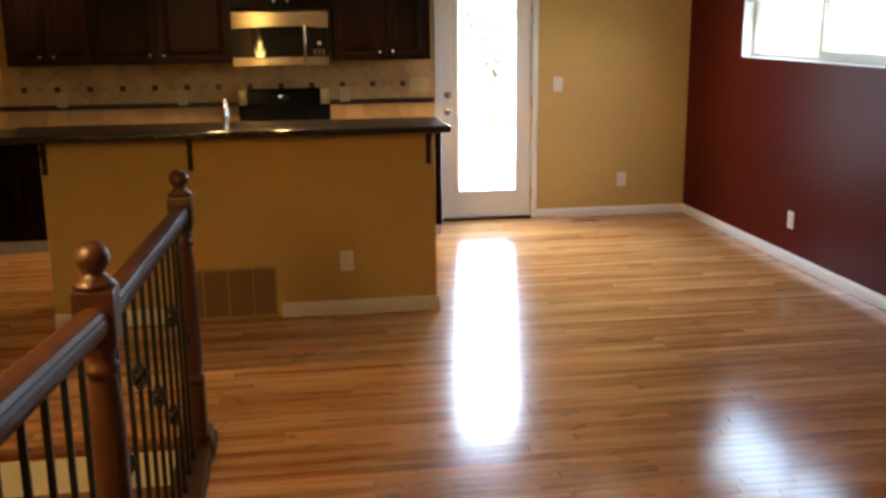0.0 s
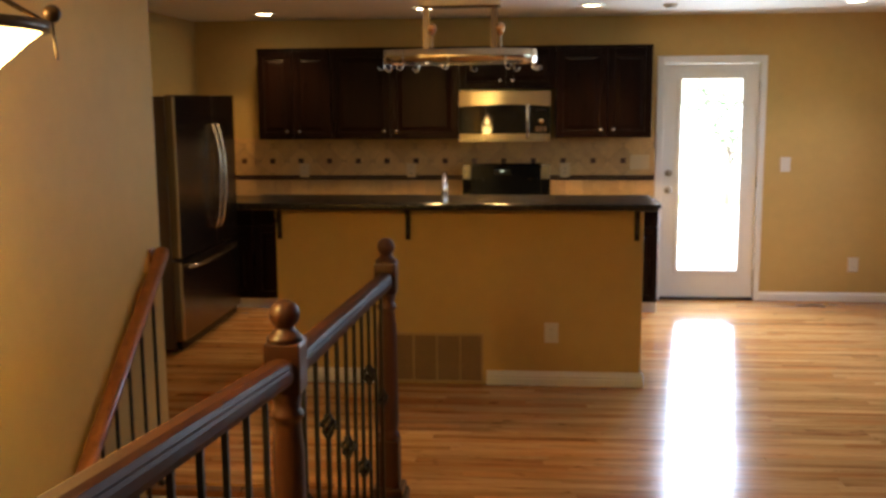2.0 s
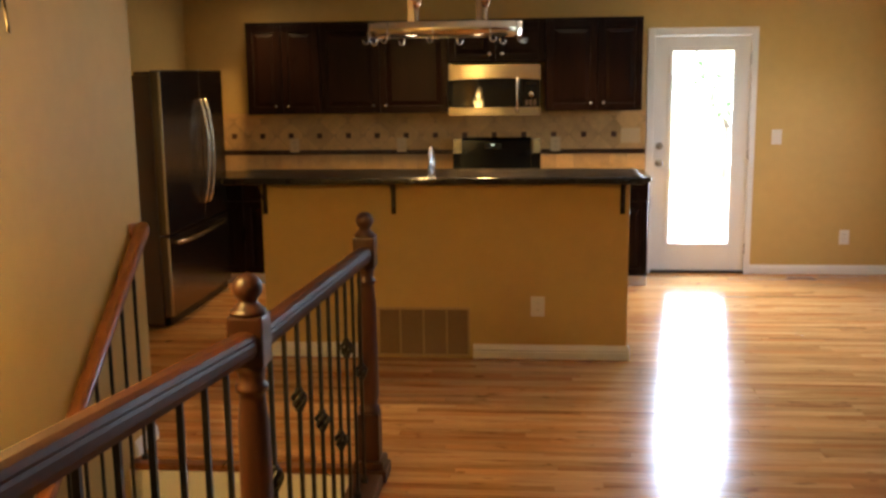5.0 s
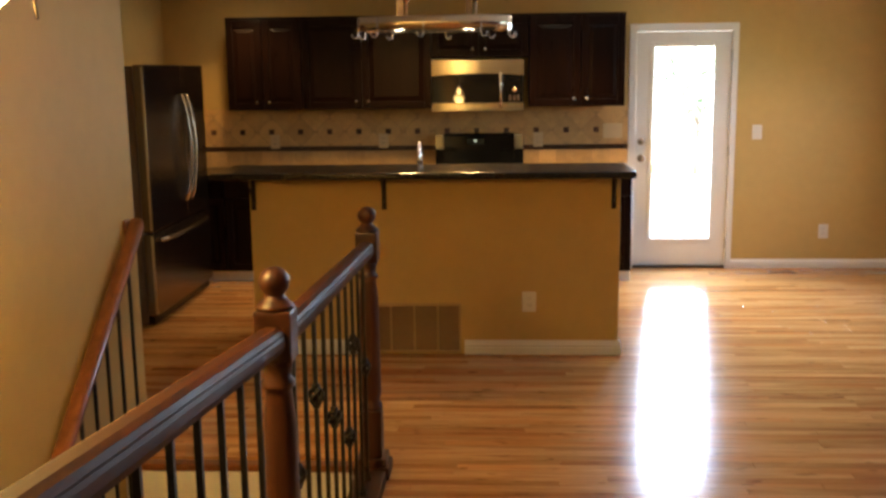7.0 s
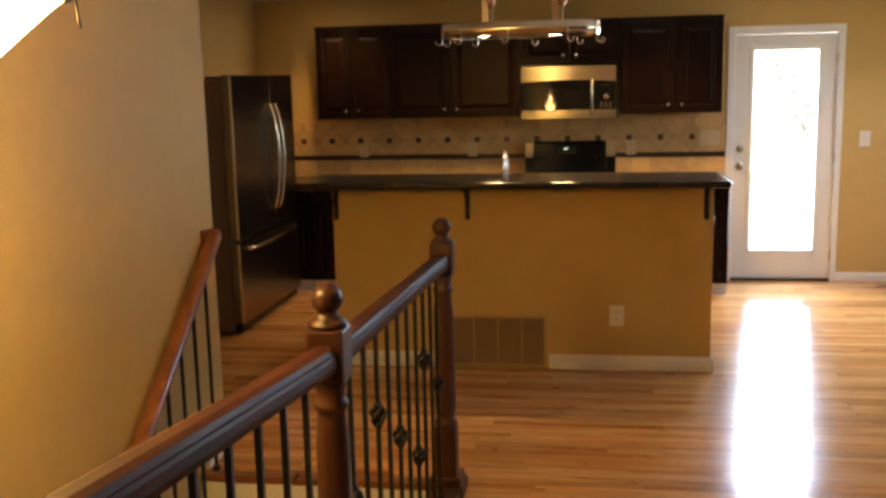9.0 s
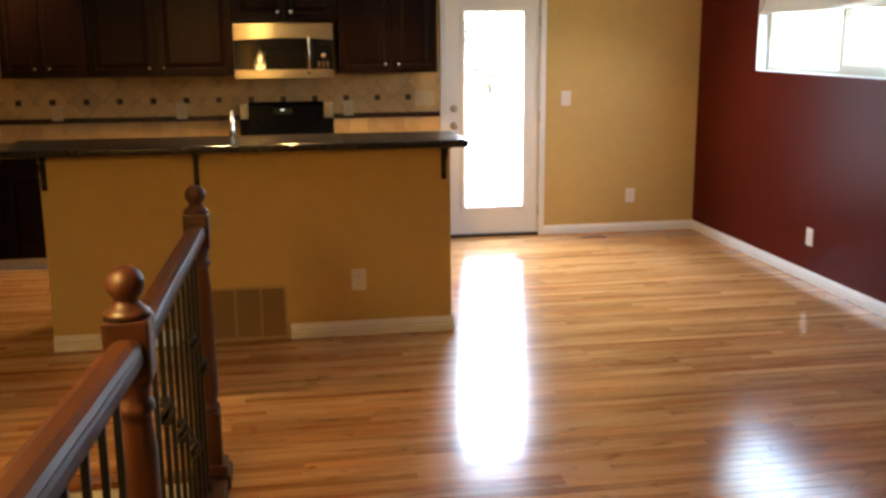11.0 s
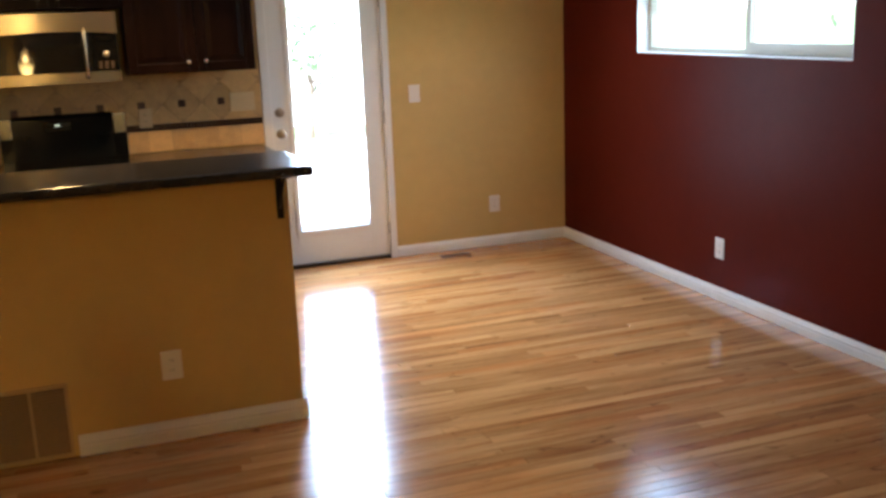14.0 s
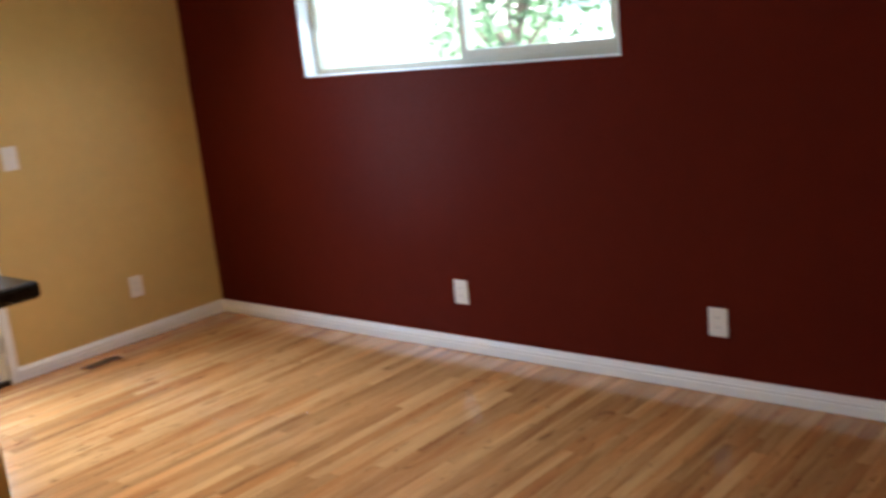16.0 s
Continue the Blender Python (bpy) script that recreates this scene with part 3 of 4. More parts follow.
part("dial", lathe(bmesh.new(), [(0.022, 0), (0.021, 0.014), (0.017, 0.018)], (0.68, -0.010, 0.165), 20, FACE), STEEL, mw, smooth=True)
for r in range(3):
    for c in range(3):
        part("button", boxes((0.635 + c * 0.034, 0.655 + c * 0.034, -0.014 + c * 0.0032, 0.004, 0.082 + r * 0.016, 0.091 + r * 0.016)), GREYPANEL, mw)
part("display", boxes((0.64, 0.72, -0.0115, 0.004, 0.245, 0.268)), BLACKGLASS, mw)

# range with a tall back guard
rg = thing("range", "black electric range with a tall backguard", "range", at=(-1.655, 6.56, 0.0))
part("body", boxes((0, 0.757, 0.03, 0.62, 0.08, 0.90), bevel=0.004), BLACK, rg)
part("plinth", boxes((0.02, 0.737, 0.06, 0.60, 0.0, 0.08)), BLACK, rg)
part("cooktop", boxes((-0.002, 0.759, 0.0, 0.62, 0.901, 0.916), bevel=0.004), BLACKGLASS, rg)
od = part("oven_door", boxes((0.005, 0.752, 0.0, 0.029, 0.26, 0.84), bevel=0.006), BLACKGLASS, rg)
part("handle", rod(bmesh.new(), (0.06, -0.04, 0.79), (0.70, -0.04, 0.79), 0.011), STEEL, od)
part("drawer", boxes((0.005, 0.752, 0.0, 0.029, 0.09, 0.25), bevel=0.005), BLACK, rg)
gd = bmesh.new()
extrude_profile(gd, [(0.535, 0.916), (0.555, 1.175), (0.575, 1.198), (0.618, 1.198), (0.618, 0.916)], 0.075, 0.675, lambda u, v, e: (e, u, v))
part("backguard", gd, BLACK, rg)
for x0, x1 in ((0.0, 0.074), (0.676, 0.757)):
    part("lower_panel", boxes((x0, x1, 0.540, 0.618, 0.917, 1.058)), BLACK, rg)
part("display", boxes((0.27, 0.42, 0.538, 0.546, 1.10, 1.15)), BLACKGLASS, rg)
part("clock", boxes((0.330, 0.358, 0.5355, 0.5375, 1.130, 1.140)), CLOCK, rg, "lit clock display")
for x0, x1 in ((0.0, 0.074), (0.676, 0.757)):
    part("end_cap", boxes((x0, x1, 0.545, 0.618, 1.06, 1.19), bevel=0.006), STEEL, rg, "brushed steel end cap")
for x in (0.11, 0.165, 0.585, 0.64):
    part("knob", lathe(bmesh.new(), [(0.021, 0), (0.019, 0.02), (0.015, 0.024)], (x, 0.549, 1.06), 14, FACE), BLACK, rg, smooth=True)

# french-door fridge
FX, FY0, FY1 = -3.46, 5.09, 6.43
fg = thing("fridge", "dark stainless french-door fridge with bottom freezer", "fridge", at=(FX, FY0, 0))
FW = FY1 - FY0
SP = 0.79
part("body", boxes((-0.54, -0.075, 0, FW, 0.03, 1.76), bevel=0.004), GREYPANEL, fg, "grey painted fridge cabinet")
for y0, y1, hy in ((0, SP - 0.003, SP - 0.055), (SP + 0.003, FW, SP + 0.055)):
    d = part("door", boxes((-0.072, 0, y0, y1, 0.665, 1.795), bevel=0.012), DARKSTEEL, fg)
    pts = [(0.012 + 0.055 * math.sin(math.pi * k / 10) ** 0.6, hy, 0.80 + 0.78 * k / 10) for k in range(11)]
    part("handle", sweep(bmesh.new(), pts, 0.014, 10), STEEL, d, "bowed brushed steel handle", True)
d = part("freezer_drawer", boxes((-0.072, 0, 0, FW, 0.085, 0.655), bevel=0.012), DARKSTEEL, fg)
pts = [(0.012 + 0.05 * math.sin(math.pi * k / 10) ** 0.6, 0.12 + (FW - 0.24) * k / 10, 0.60) for k in range(11)]
part("handle", sweep(bmesh.new(), pts, 0.014, 10), STEEL, d, "bowed brushed steel handle", True)
for z0, z1 in ((0.10, 0.645), (0.68, 1.782)):
    part("edge_trim", boxes((-0.016, 0.0015, -0.003, 0.012, z0, z1), bevel=0.002), STEEL, fg, "bright steel edge strip")
part("kick_plate", boxes((-0.10, -0.03, 0.02, FW - 0.02, 0.02, 0.083)), BLACK, fg)
part("hinge_cover", boxes((-0.19, -0.08, 0.02, 0.09, 1.761, 1.785), bevel=0.006), GREYPANEL, fg)
part("badge", boxes((0.0, 0.002, FW - 0.14, FW - 0.08, 1.69, 1.705)), STEEL, fg)
for y in (0.05, FW - 0.05):
    part("roller", rod(bmesh.new(), (-0.06, y - 0.015, 0.02), (-0.06, y + 0.015, 0.02), 0.02), STEEL, fg)

# ---------------------------------------------------------------- pot rack
pr = thing("pot_rack", "oval brushed steel hanging pot rack with two downlights", "pot rack", at=(-1.50, 4.75, 2.012))
A, B, NS = 0.47, 0.27, 48


def oval(t, s=1.0):
    x, y = math.cos(t), math.sin(t)
    return Vector((A * s * math.copysign(abs(x) ** 0.8, x), B * s * math.copysign(abs(y) ** 0.8, y), 0))


band = bmesh.new()
rows = [[band.verts.new(oval(2 * math.pi * k / NS, s) + Vector((0, 0, z))) for k in range(NS)] for s, z in ((1, -0.042), (1, 0.042), (0.985, 0.042), (0.985, -0.042))]
for i in range(4):
    p, q = rows[i], rows[(i + 1) % 4]
    for k in range(NS):
        band.faces.new((p[k], p[(k + 1) % NS], q[(k + 1) % NS], q[k])).smooth = i in (0, 2)
bmesh.ops.recalc_face_normals(band, faces=band.faces)
part("band", band, STEEL, pr)
part("canopy", boxes((-0.25, 0.25, -0.09, 0.09, 0.300, 0.426), bevel=0.006), STEEL, pr)
for x in (-0.21, 0.21):
    part("grid_bar", boxes((x - 0.02, x + 0.02, -0.258, 0.258, -0.012, -0.004), bevel=0.002), STEEL, pr)
    part("strap", boxes((x - 0.022, x + 0.022, -0.004, 0.004, -0.004, 0.30), bevel=0.002), DARKSTEEL, pr, "flat brushed steel hanging strap")
    part("rod", rod(bmesh.new(), (x + 0.04, -0.03, -0.004), (x + 0.04, -0.03, 0.13), 0.008), STEEL, pr)
    part("ball_knob", lathe(bmesh.new(), [(0.006, 0.125), (0.012, 0.130), (0.024, 0.150), (0.028, 0.170), (0.022, 0.192), (0.008, 0.204), (0.0, 0.206)], (x + 0.04, -0.03, 0), 16), COPPER, pr, "polished copper ball knob", True)
    can = part("downlight", lathe(bmesh.new(), [(0.030, 0.05), (0.048, 0.03), (0.052, -0.030), (0.047, -0.030), (0.046, -0.02)], (x, -0.06, -0.006)), STEEL, pr, smooth=True)
    part("lens", lathe(bmesh.new(), [(0.045, -0.028), (0.044, -0.024)], (x, -0.06, -0.006)), LED, can, "lit warm lamp lens")
for k in range(10):
    t = 2 * math.pi * (k + 0.4) / 10
    c = oval(t, 1.004)
    o = Vector((0.9 if math.cos(t) > 0 else -0.9, 0.43 * math.sin(t), 0)).normalized()
    pts = [c + Vector((0, 0, 0.04)), c + Vector((0, 0, -0.03)), c + Vector((0, 0, -0.058))]
    pts += [c + o * (0.019 - 0.019 * math.cos(a)) + Vector((0, 0, -0.062 - 0.021 * math.sin(a))) for a in [j * 0.42 for j in range(1, 9)]]
    part("hook", sweep(bmesh.new(), pts, 0.0034, 6), CHROME, pr)

# recessed ceiling lights
for x, y in ((-3.2, 6.5), (-1.88, 6.2), (-0.62, 6.12), (1.27, 6.1)):
    rl = thing("recessed_light", "lit round recessed ceiling light with white trim", "ceiling light", "kitchen ceiling lights", (x, y, ZC))
    part("trim_ring", lathe(bmesh.new(), [(0.075, -0.001), (0.098, -0.001), (0.098, -0.008), (0.080, -0.012), (0.074, -0.006)]), WHITE, rl, smooth=True)
    part("lens", lathe(bmesh.new(), [(0.074, -0.004), (0.060, -0.007), (0.0, -0.008)]), LED, rl, "glowing warm lens")

sd = thing("smoke_detector", "small round white smoke detector on the ceiling", "smoke detector", at=(-0.04, 6.17, ZC))
part("base", lathe(bmesh.new(), [(0.055, -0.001), (0.055, -0.012), (0.050, -0.016)]), PLASTIC, sd, smooth=True)
part("cover", lathe(bmesh.new(), [(0.046, -0.016), (0.042, -0.030), (0.020, -0.034), (0.0, -0.034)]), PLASTIC, sd, smooth=True)

# bowl pendant over the stairs
BX, BY, BZ = -2.312, 0.463, 1.912
bp = thing("bowl_pendant", "bronze pendant with a lit amber glass bowl", "pendant lamp", at=(BX, BY, BZ))
outer = [(0.004, -0.208), (0.05, -0.186), (0.10, -0.150), (0.15, -0.107), (0.20, -0.062), (0.24, -0.028), (0.268, -0.008), (0.272, 0.0)]
inner = [(r * 0.97, z + 0.006) for r, z in reversed(outer)]
part("bowl", lathe(bmesh.new(), outer + inner, segs=40), ALABASTER, bp, "lit amber glass bowl", True)
part("rim", lathe(bmesh.new(), [(0.268, -0.010), (0.280, -0.010), (0.282, 0.012), (0.268, 0.012), (0.268, -0.010)], segs=40), BRONZE, bp)
part("stem", rod(bmesh.new(), (0, 0, 0.16), (0, 0, ZC - BZ), 0.009), BRONZE, bp)
part("hub", lathe(bmesh.new(), [(0.004, 0.13), (0.03, 0.145), (0.03, 0.17), (0.012, 0.19)]), BRONZE, bp, smooth=True)
part("ceiling_plate", lathe(bmesh.new(), [(0.065, ZC - BZ - 0.001), (0.062, ZC - BZ - 0.02), (0.02, ZC - BZ - 0.035)]), BRONZE, bp, smooth=True)
for k in range(3):
    a = radians(26.4 + 120 * k)
    u = Vector((math.cos(a), math.sin(a), 0))
    arm = part("arm", sweep(bmesh.new(), [u * 0.02 + Vector((0, 0, 0.16)), u * 0.09 + Vector((0, 0, 0.13)), u * 0.19 + Vector((0, 0, 0.06)), u * 0.274 + Vector((0, 0, 0.01))], 0.006, 8), BRONZE, bp)
    fb = bmesh.new()
    bmesh.ops.create_uvsphere(fb, u_segments=16, v_segments=10, radius=0.019, matrix=Matrix.Translation(u * 0.286 + Vector((0, 0, 0.03))))
    part("finial", fb, BRONZE, arm, "bronze ball finial", True)
    tw = bmesh.new()
    for s in (-1, -0.2, 1):
        side = Vector((-u.y, u.x, 0)) * s
        sweep(tw, [u * 0.286 + Vector((0, 0, 0.01)), u * 0.288 + side * 0.004 + Vector((0, 0, -0.03)), u * 0.291 + side * 0.016 + Vector((0, 0, -0.065))], 0.003, 6)
    part("twig", tw, BRONZE, arm)

# ---------------------------------------------------------------- stairs and rails
RUN, RISE, NST = 0.235, 0.185, 12
st = thing("staircase", "oak stairs going down beside the tan wall", "stairs", kind="structure")
for k in range(NST):
    y1, z = SY1 - RUN * k, -RISE * (k + 1)
    part("tread", boxes((XL + 0.001, SX1 - 0.001, y1 - RUN - 0.012, y1 - 0.014, z - 0.03, z), bevel=0.006), WALLRAIL, st)
    part("riser", boxes((XL + 0.001, SX1 - 0.001, y1 - 0.014, y1, z - 0.001, z + RISE - 0.031)), WHITE, st)
structure("nosing", boxes((XL + 0.002, SX1, SY1 - 0.016, SY1 + 0.05, -0.028, 0.004), bevel=0.006), WALLRAIL, "red oak nosing at the head of the stairs", "trim")

PX = -1.664
N1, N2 = 0.918, 2.635
curb = bmesh.new()
box(curb, PX - 0.065, PX + 0.065, SY0 + 0.1, N2 - 0.062, -0.02, 0.045, 0.008)
structure("curb", curb, CHERRY, "cherry-stained curb under the balusters", "trim")


def rail_z(y):
    """Height of the rail's centre along the stairwell."""
    return 1.000 + 0.050 * (N2 - y) if y > N1 else 1.086 + 0.112 * (N1 - y)


def newel(y, zt, name="newel_post"):
    """Turned newel: square foot and block, turned shaft, ball top at zt."""
    p = thing(name, "cherry-stained turned newel post with a ball top", "newel post", "stair newels", (PX, y, 0))
    part("foot_moulding", boxes((-0.078, 0.078, -0.078, 0.078, 0.0, 0.055), (-0.066, 0.066, -0.066, 0.066, 0.055, 0.09), bevel=0.008), CHERRY, p)
    part("foot_block", boxes((-0.046, 0.046, -0.046, 0.046, 0.09, 0.30), bevel=0.006), CHERRY, p)
    zb = zt - 0.235
    shaft = [(0.044, 0.30), (0.047, 0.31), (0.047, 0.325), (0.036, 0.335), (0.041, 0.355), (0.045, 0.38), (0.045, 0.42), (0.041, zb - 0.16), (0.034, zb - 0.09), (0.034, zb - 0.075), (0.042, zb - 0.068), (0.042, zb - 0.055), (0.033, zb - 0.045), (0.036, zb - 0.02), (0.043, zb)]
    part("shaft", lathe(bmesh.new(), shaft), CHERRY, p, smooth=True)
    part("block", boxes((-0.046, 0.046, -0.046, 0.046, zb, zt - 0.105), bevel=0.007), CHERRY, p)
    cap = [(0.046, zt - 0.105), (0.046, zt - 0.095), (0.037, zt - 0.088), (0.030, zt - 0.080), (0.024, zt - 0.074)]
    cap += [(0.038 * math.sin(a), zt - 0.038 - 0.038 * math.cos(a)) for a in [0.7 + j * (math.pi - 0.72) / 10 for j in range(11)]]
    part("ball_cap", lathe(bmesh.new(), cap), CHERRY, p, smooth=True)


newel(N2, 1.180)
newel(N1, 1.268)
newel(SY0 + 0.16, 1.54)

RP = [(-0.033, -0.012), (-0.024, -0.030), (0.024, -0.030), (0.033, -0.012), (0.033, 0.006), (0.030, 0.014), (0.032, 0.020), (0.026, 0.030), (0.012, 0.036), (-0.012, 0.036), (-0.026, 0.030), (-0.032, 0.020), (-0.030, 0.014), (-0.033, 0.006)]
for a, b in ((N2 - 0.047, N1 + 0.047), (N1 - 0.047, SY0 + 0.20)):
    rb = bmesh.new()
    za, zb = rail_z(a), rail_z(b)
    extrude_profile(rb, RP, 0, 1, lambda u, v, e: (PX + u, a + (b - a) * e, za + (zb - za) * e + v))
    tagged(part("handrail", rb, RAILWOOD), "dark-stained moulded wooden handrail between newels", "handrail", "stair handrails")


def baluster(x, y, z0, z1, basket=None):
    p = thing("baluster", "thin black iron baluster with a basket" if basket else "thin plain black iron baluster", "baluster", "iron balusters", (x, y, z0))
    h = z1 - z0
    part("bar", boxes((-0.0065, 0.0065, -0.0065, 0.0065, 0, h), bevel=0.001), IRON, p)
    part("shoe", boxes((-0.014, 0.014, -0.014, 0.014, 0, 0.022), bevel=0.003), IRON, p)
    if basket:
        c = basket - z0
        bb = bmesh.new()
        for q in range(4):
            pts = []
            for j in range(9):
                s = j / 8
                a = q * math.pi / 2 + s * 2.6
                r = 0.006 + 0.015 * math.sin(math.pi * s)
                pts.append((r * math.cos(a), r * math.sin(a), c - 0.027 + 0.054 * s))
            sweep(bb, pts, 0.0072, 6)
        part("basket", bb, IRON, p)
        part("collar", lathe(bmesh.new(), [(0.007, c - 0.040), (0.013, c - 0.034), (0.013, c - 0.028), (0.007, c - 0.022)]), IRON, p)
        part("collar", lathe(bmesh.new(), [(0.007, c + 0.022), (0.013, c + 0.028), (0.013, c + 0.034), (0.007, c + 0.040)]), IRON, p)


BASKETS = {0: 0.65, 2: 0.775, 4: 0.597, 6: 0.41, 7: 0.72, 9: 0.535}
for k in range(10):
    y = 1.095 + 0.1525 * k
    baluster(PX, y, 0.045, rail_z(y) - 0.028, BASKETS.get(k))
NEAR = {1: 0.45, 3: 0.62, 5: 0.79, 7: 0.45, 9: 0.62, 11: 0.79, 13: 0.45, 15: 0.62}
for k in range(19):
    y = 0.715 - 0.150 * k
    if y > SY0 + 0.25:
        baluster(PX, y, 0.045, rail_z(y) - 0.028, NEAR.get(k))

# sloping rail along the stair wall
WX = -2.755
wr = thing("wall_handrail", "red-oak-stained sloping handrail along the stair wall", "handrail")
SL = 0.79
ya, yb, zt = 2.93, 0.10, 1.055
wb = bmesh.new()
extrude_profile(wb, RP, 0, 1, lambda u, v, e: (WX + u, ya + (yb - ya) * e, zt + (yb - ya) * e * SL + v))
part("rail", wb, WALLRAIL, wr)
part("end_return", boxes((XL + 0.001, WX - 0.028, ya - 0.062, ya, zt - 0.060, zt + 0.034), bevel=0.010), WALLRAIL, wr, "rail end turned into the wall")
for k in range(18):
    y = 2.76 - 0.147 * k
    step = math.floor((SY1 - y) / RUN)
    z0 = 0.005 if y > SY1 else -RISE * (step + 1)
    baluster(WX + 0.012, y, z0, zt - (ya - y) * SL - 0.02)

# ---------------------------------------------------------------- outdoors
structure("ground", boxes((-400, 400, YB + T + 0.6, 400, -0.30, -0.15), (XR + T + 0.6, 400, -400, YB + T + 0.6, -0.30, -0.15)), GRASS, "green lawn around the house", "ground")
structure("pavement", boxes((-6.0, 9.0, YB + T + 0.002, 15.2, -0.145, -0.03), bevel=0.01), PATIO, "pale concrete patio outside the door", "pavement")
structure("side_path", boxes((XR + T + 0.002, 5.2, 0.0, YB + T, -0.145, -0.06), bevel=0.01), PATIO, "pale concrete path beside the house", "pavement")


def tree(x, y, h, r, trunk, seed, label, leaves, leaf):
    rnd = random.Random(seed)
    t = thing("tree", label, "tree", at=(x, y, -0.15))
    tb = bmesh.new()
    rod(tb, (0, 0, 0), (0.05, 0.03, h * 0.5), trunk, trunk * 0.6, 10)
    limbs = []
    for k in range(9):
        a, e = k * 2.4 + rnd.random(), 0.5 + 0.5 * rnd.random()
        tip = Vector((math.cos(a) * r * 0.7 * e, math.sin(a) * r * 0.7 * e, h * (0.55 + 0.38 * rnd.random())))
        rod(tb, (0.05, 0.03, h * (0.3 + 0.02 * k)), tip, trunk * 0.4, trunk * 0.1, 6)
        limbs.append(tip)
    part("trunk", tb, BARK, t)
    verts, faces = [], []
    for k in range(leaves):
        c = rnd.choice(limbs) + Vector([rnd.gauss(0, r * 0.27) for _ in range(3)])
        q = Euler((rnd.random() * 6, rnd.random() * 6, rnd.random() * 6)).to_matrix()
        s = leaf + 0.06 * rnd.random()
        n = len(verts)
        verts += [c + q @ Vector(v) * s for v in ((-1, 0, 0), (0, -0.5, 0.15), (1, 0, 0), (0, 0.5, 0.15))]
        faces.append((n, n + 1, n + 2, n + 3))
    me = bpy.data.meshes.new("crown")
    me.from_pydata([tuple(v) for v in verts], [], faces)
    me.materials.append(LEAF)
    o = new("crown", me)
    o.parent = t


tree(9.2, 9.8, 3.4, 1.5, 0.12, 3, "leafy green tree on the lawn", 2600, 0.05)
tree(2.35, 16.3, 2.1, 0.75, 0.04, 5, "small leafy shrub behind the patio", 280, 0.03)
fence = thing("fence", "pale painted board fence along the yard", "fence", at=(0, 18.5, -0.15))
for k in range(60):
    part("board", boxes((-6 + k * 0.25, -5.77 + k * 0.25, 0, 0.02, 0, 1.75 + 0.02 * (k % 3))), WHITE, fence)
for z in (0.4, 1.4):
    part("rail", boxes((-6, 9, 0.021, 0.06, z, z + 0.09)), WHITE, fence)
house = thing("house", "pale sided neighbouring house with a grey roof", "house", at=(24, 13, -0.15))
part("wall", boxes((0, 8, -6, 6, 0, 3.0)), SIDING, house)
rf = bmesh.new()
extrude_profile(rf, [(-0.5, 2.9), (4, 5.2), (8.5, 2.9), (8.5, 3.02), (4, 5.35), (-0.5, 3.02)], -6.4, 6.4, lambda u, v, e: (u, e, v))
part("roof", rf, SHINGLE, house)
for y in (-4, -0.6, 2.8):
    w = part("window", boxes((-0.05, -0.001, y, y + 1.3, 1.0, 2.3)), WHITE, house)
    part("pane", boxes((-0.06, -0.051, y + 0.08, y + 1.22, 1.08, 2.22)), BLACKGLASS, w)

# ---------------------------------------------------------------- backsplash tiles
SZ0, SZ1, SX = 0.909, 1.419, -0.004
splash = structure("backsplash", boxes((KL + 0.001, SX, YB - 0.006, YB - 0.0005, SZ0, SZ1)), GROUT, "travertine tile backsplash with dark accent squares", "backsplash")


def clip(poly, x0, x1, z0, z1):
    for axis, lim, sign in ((0, x0, 1), (0, x1, -1), (1, z0, 1), (1, z1, -1)):
        out = []
        for i, p in enumerate(poly):
            q = poly[(i + 1) % len(poly)]
            dp, dq = sign * (p[axis] - lim), sign * (q[axis] - lim)
            if dp >= 0:
                out.append(p)
            if dp * dq < 0:
                s = dp / (dp - dq)
                out.append((p[0] + s * (q[0] - p[0]), p[1] + s * (q[1] - p[1])))
        poly = out
        if len(poly) < 3:
            return []
    return poly


def tile(poly, mat, depth=0.006):
    cx, cz = sum(p[0] for p in poly) / len(poly), sum(p[1] for p in poly) / len(poly)
    bm = bmesh.new()
    y0 = YB - 0.0062
    rows = []
    for s, y in ((0.0, y0), (0.0, y0 - depth * 0.75), (0.0022, y0 - depth)):
        ring = []
        for x, z in poly:
            d = math.hypot(cx - x, cz - z)
            ring.append(bm.verts.new((x + (cx - x) * s / d, y, z + (cz - z) * s / d)))
        rows.append(ring)
    k = len(poly)
    for p, q in zip(rows, rows[1:]):
        for i in range(k):
            bm.faces.new((p[i], p[(i + 1) % k], q[(i + 1) % k], q[i]))
    bm.faces.new(rows[-1])
    bmesh.ops.recalc_face_normals(bm, faces=bm.faces)
    part("tile", bm, mat, splash)


PIT, AZ = 0.2567, 1.217
H = PIT / 2
ZS = 1.094
for i in range(-1, 34):
    for j in range(-3, 4):
        if (i + j) % 2 == 0:
            continue
        cx, cz = -0.274 + H - i * H + 0.0, AZ + j * H
        h = H - 0.003
        a = 0.021
        poly = [(cx - h + a, cz - a), (cx - a, cz - h + a), (cx + a, cz - h + a), (cx + h - a, cz - a), (cx + h - a, cz + a), (cx + a, cz + h - a), (cx - a, cz + h - a), (cx - h + a, cz + a)]
        if j % 2:
            poly = [(cx - h, cz), (cx, cz - h), (cx + h, cz), (cx, cz + h)]
        poly = clip(poly, KL + 0.003, SX - 0.002, ZS, SZ1 - 0.002)
        if poly and len(poly) > 2:
            tile(poly, TILE)
for k in range(15):
    x = -0.274 - PIT * k
    tile([(x - 0.023, AZ - 0.023), (x + 0.023, AZ - 0.023), (x + 0.023, AZ + 0.023), (x - 0.023, AZ + 0.023)], MOSAIC, 0.008)
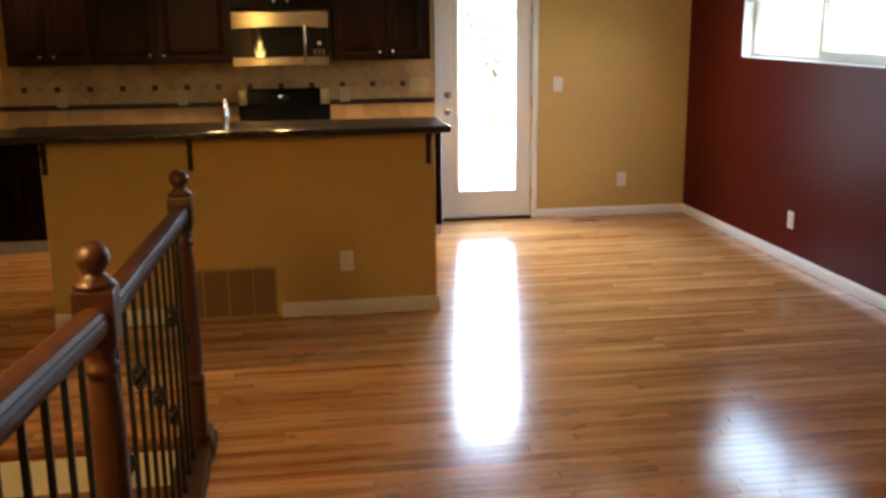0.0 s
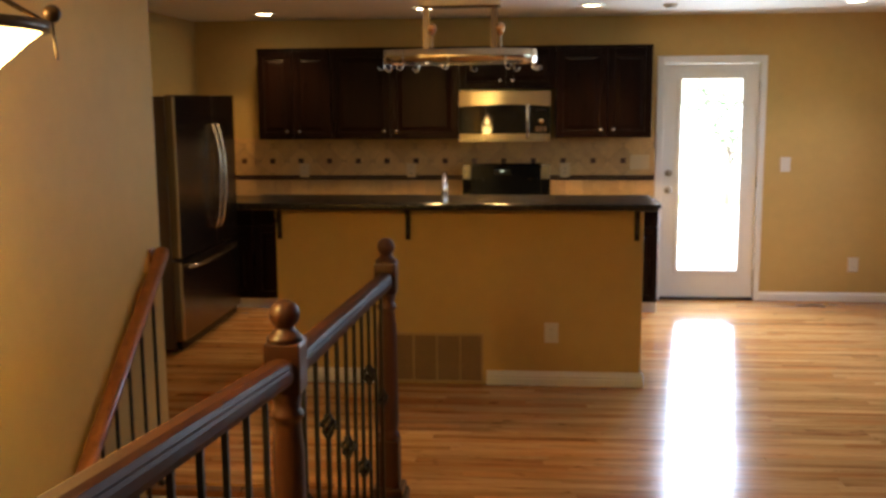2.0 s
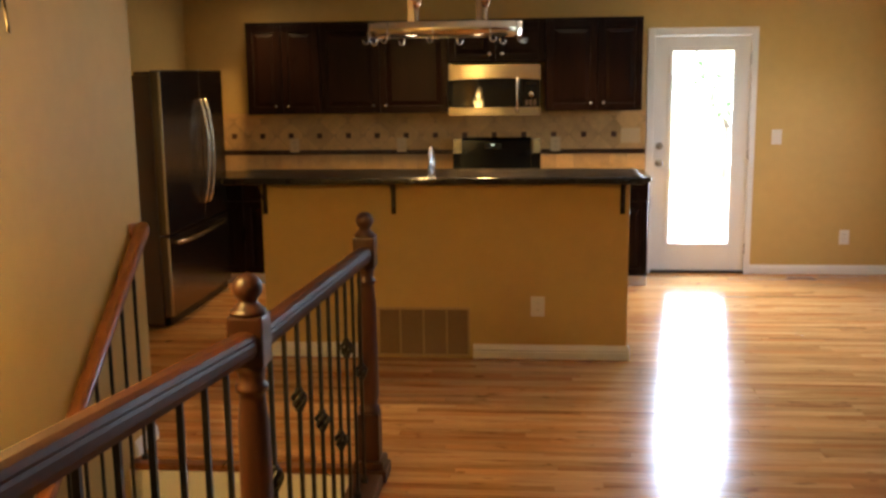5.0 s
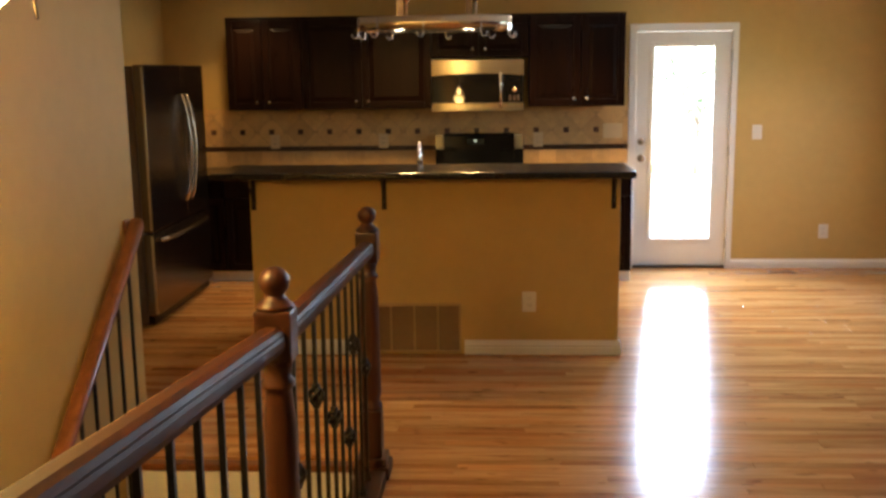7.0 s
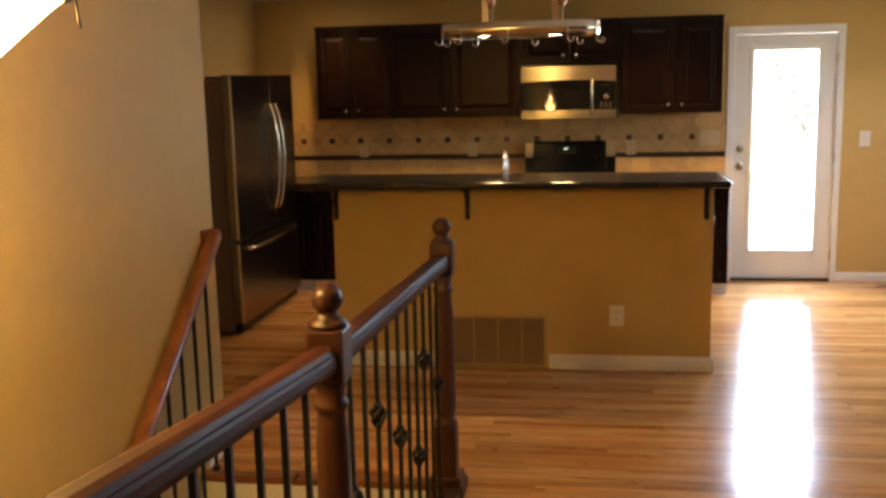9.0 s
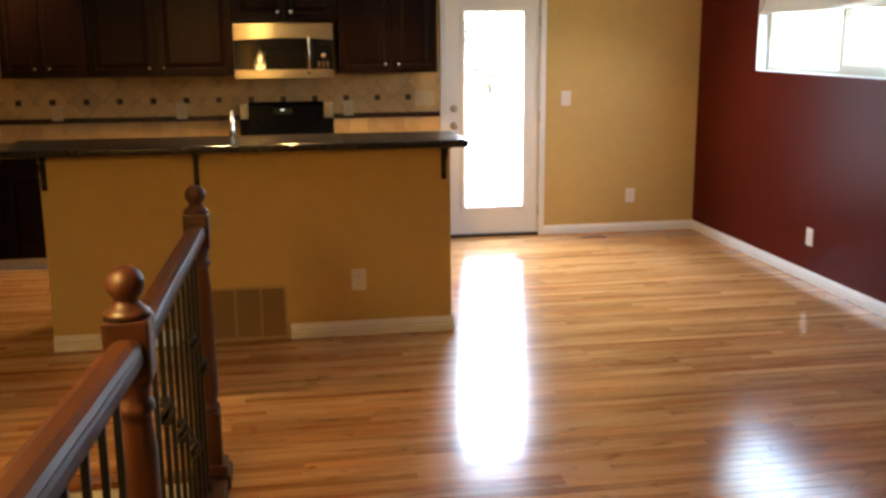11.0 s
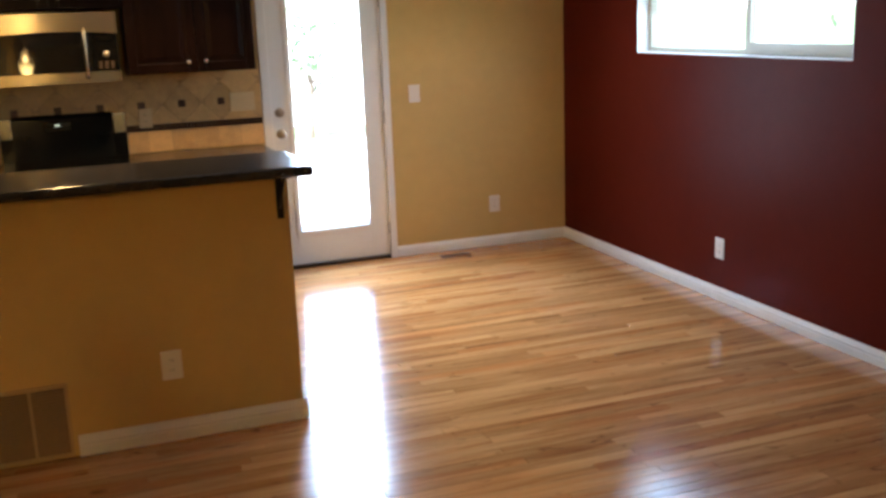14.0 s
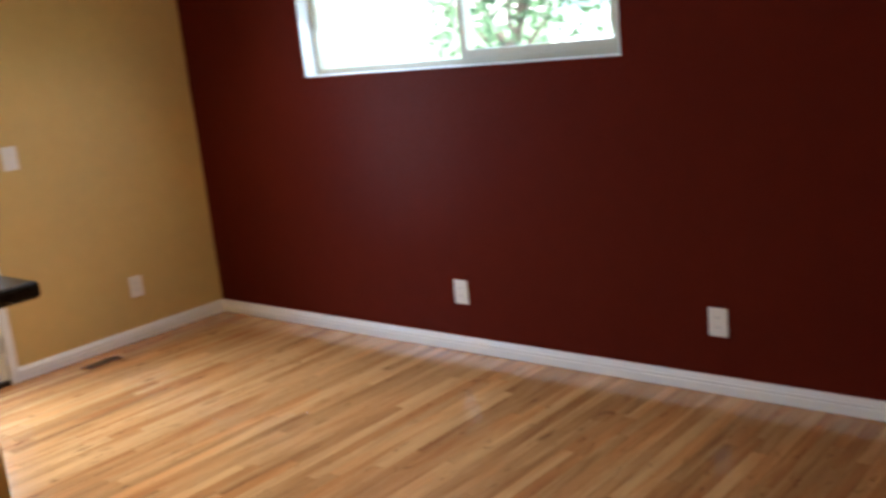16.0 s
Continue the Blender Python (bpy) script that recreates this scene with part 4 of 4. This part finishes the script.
x = SX - 0.002
while x > KL + 0.02:
    x2 = max(x - 0.152, KL + 0.003)
    tile([(x2 + 0.003, SZ0 + 0.003), (x, SZ0 + 0.003), (x, 1.049), (x2 + 0.003, 1.049)], TILE)
    x = x2
mo = bmesh.new()
rnd = random.Random(4)
x = SX - 0.003
while x > KL + 0.03:
    w = 0.017 + 0.012 * rnd.random()
    for z in (1.053, 1.0725):
        box(mo, x - w, x - 0.002, YB - 0.0145 - 0.001 * rnd.random(), YB - 0.0063, z, z + 0.0175)
    x -= w
strip = part("mosaic_strip", mo, MOSAIC, splash, "dark brown mosaic strip")
strip["kind"] = "stuff"

# ---------------------------------------------------------------- oak strip floor
floor = structure("floor", boxes((KL, SX1 + 0.0, SY1 + 0.05, YB, -0.15, -0.021), (SX1, XR, YF, YB, -0.15, -0.021)), SUBFLOOR, "glossy natural oak strip floor", "floor")
PW = 0.0572


def plank_geo(length):
    g, c = 0.0005, 0.0006
    v = []
    for i, z in ((g, -0.019), (g, -c), (g + c, 0.0)):
        v += [(i, i, z), (length - i, i, z), (length - i, PW - i, z), (i, PW - i, z)]
    f = [(8, 9, 10, 11)]
    for a in (0, 4):
        f += [(a + k, a + (k + 1) % 4, a + 4 + (k + 1) % 4, a + 4 + k) for k in range(4)]
    return v, f


meshes = {}


def plank_mesh(length):
    key = round(length, 3)
    if key not in meshes:
        me = bpy.data.meshes.new("plank")
        v, f = plank_geo(length)
        me.from_pydata(v, [], f)
        me.materials.append(OAK)
        meshes[key] = me
    return meshes[key]


rnd = random.Random(11)
LENGTHS = (0.40, 0.62, 0.85, 1.10, 1.40, 1.75, 2.10)
field_v, field_f, count = [], [], 0
y = YF
while y < YB - 0.01:
    x = SX1 if y < SY1 + 0.05 else KL
    first = True
    while x < XR - 0.005:
        n = rnd.choice(LENGTHS) * (rnd.choice((0.35, 0.6, 1.0)) if first else 1)
        first = False
        n = min(n, XR - x)
        if XR - x - n < 0.12:
            n = XR - x
        if 1.9 < y < 5.6 and x > -1.75 and count < 300:
            o = new("plank", plank_mesh(n))
            o.location = (x, y, 0)
            o.rotation_euler = (rnd.gauss(0, 0.0016), 0, 0)
            o.parent = floor
            count += 1
        else:
            v, f = plank_geo(n)
            b = len(field_v)
            tilt = rnd.gauss(0, 0.0016)
            field_v += [(p[0] + x, p[1] + y, p[2] + tilt * p[1]) for p in v]
            field_f += [tuple(i + b for i in q) for q in f]
        x += n
    y += PW
me = bpy.data.meshes.new("plank_field")
me.from_pydata(field_v, [], field_f)
me.materials.append(OAK_ISLAND)
pf = new("plank_field", me)
pf.parent = floor
pf["kind"] = "stuff"
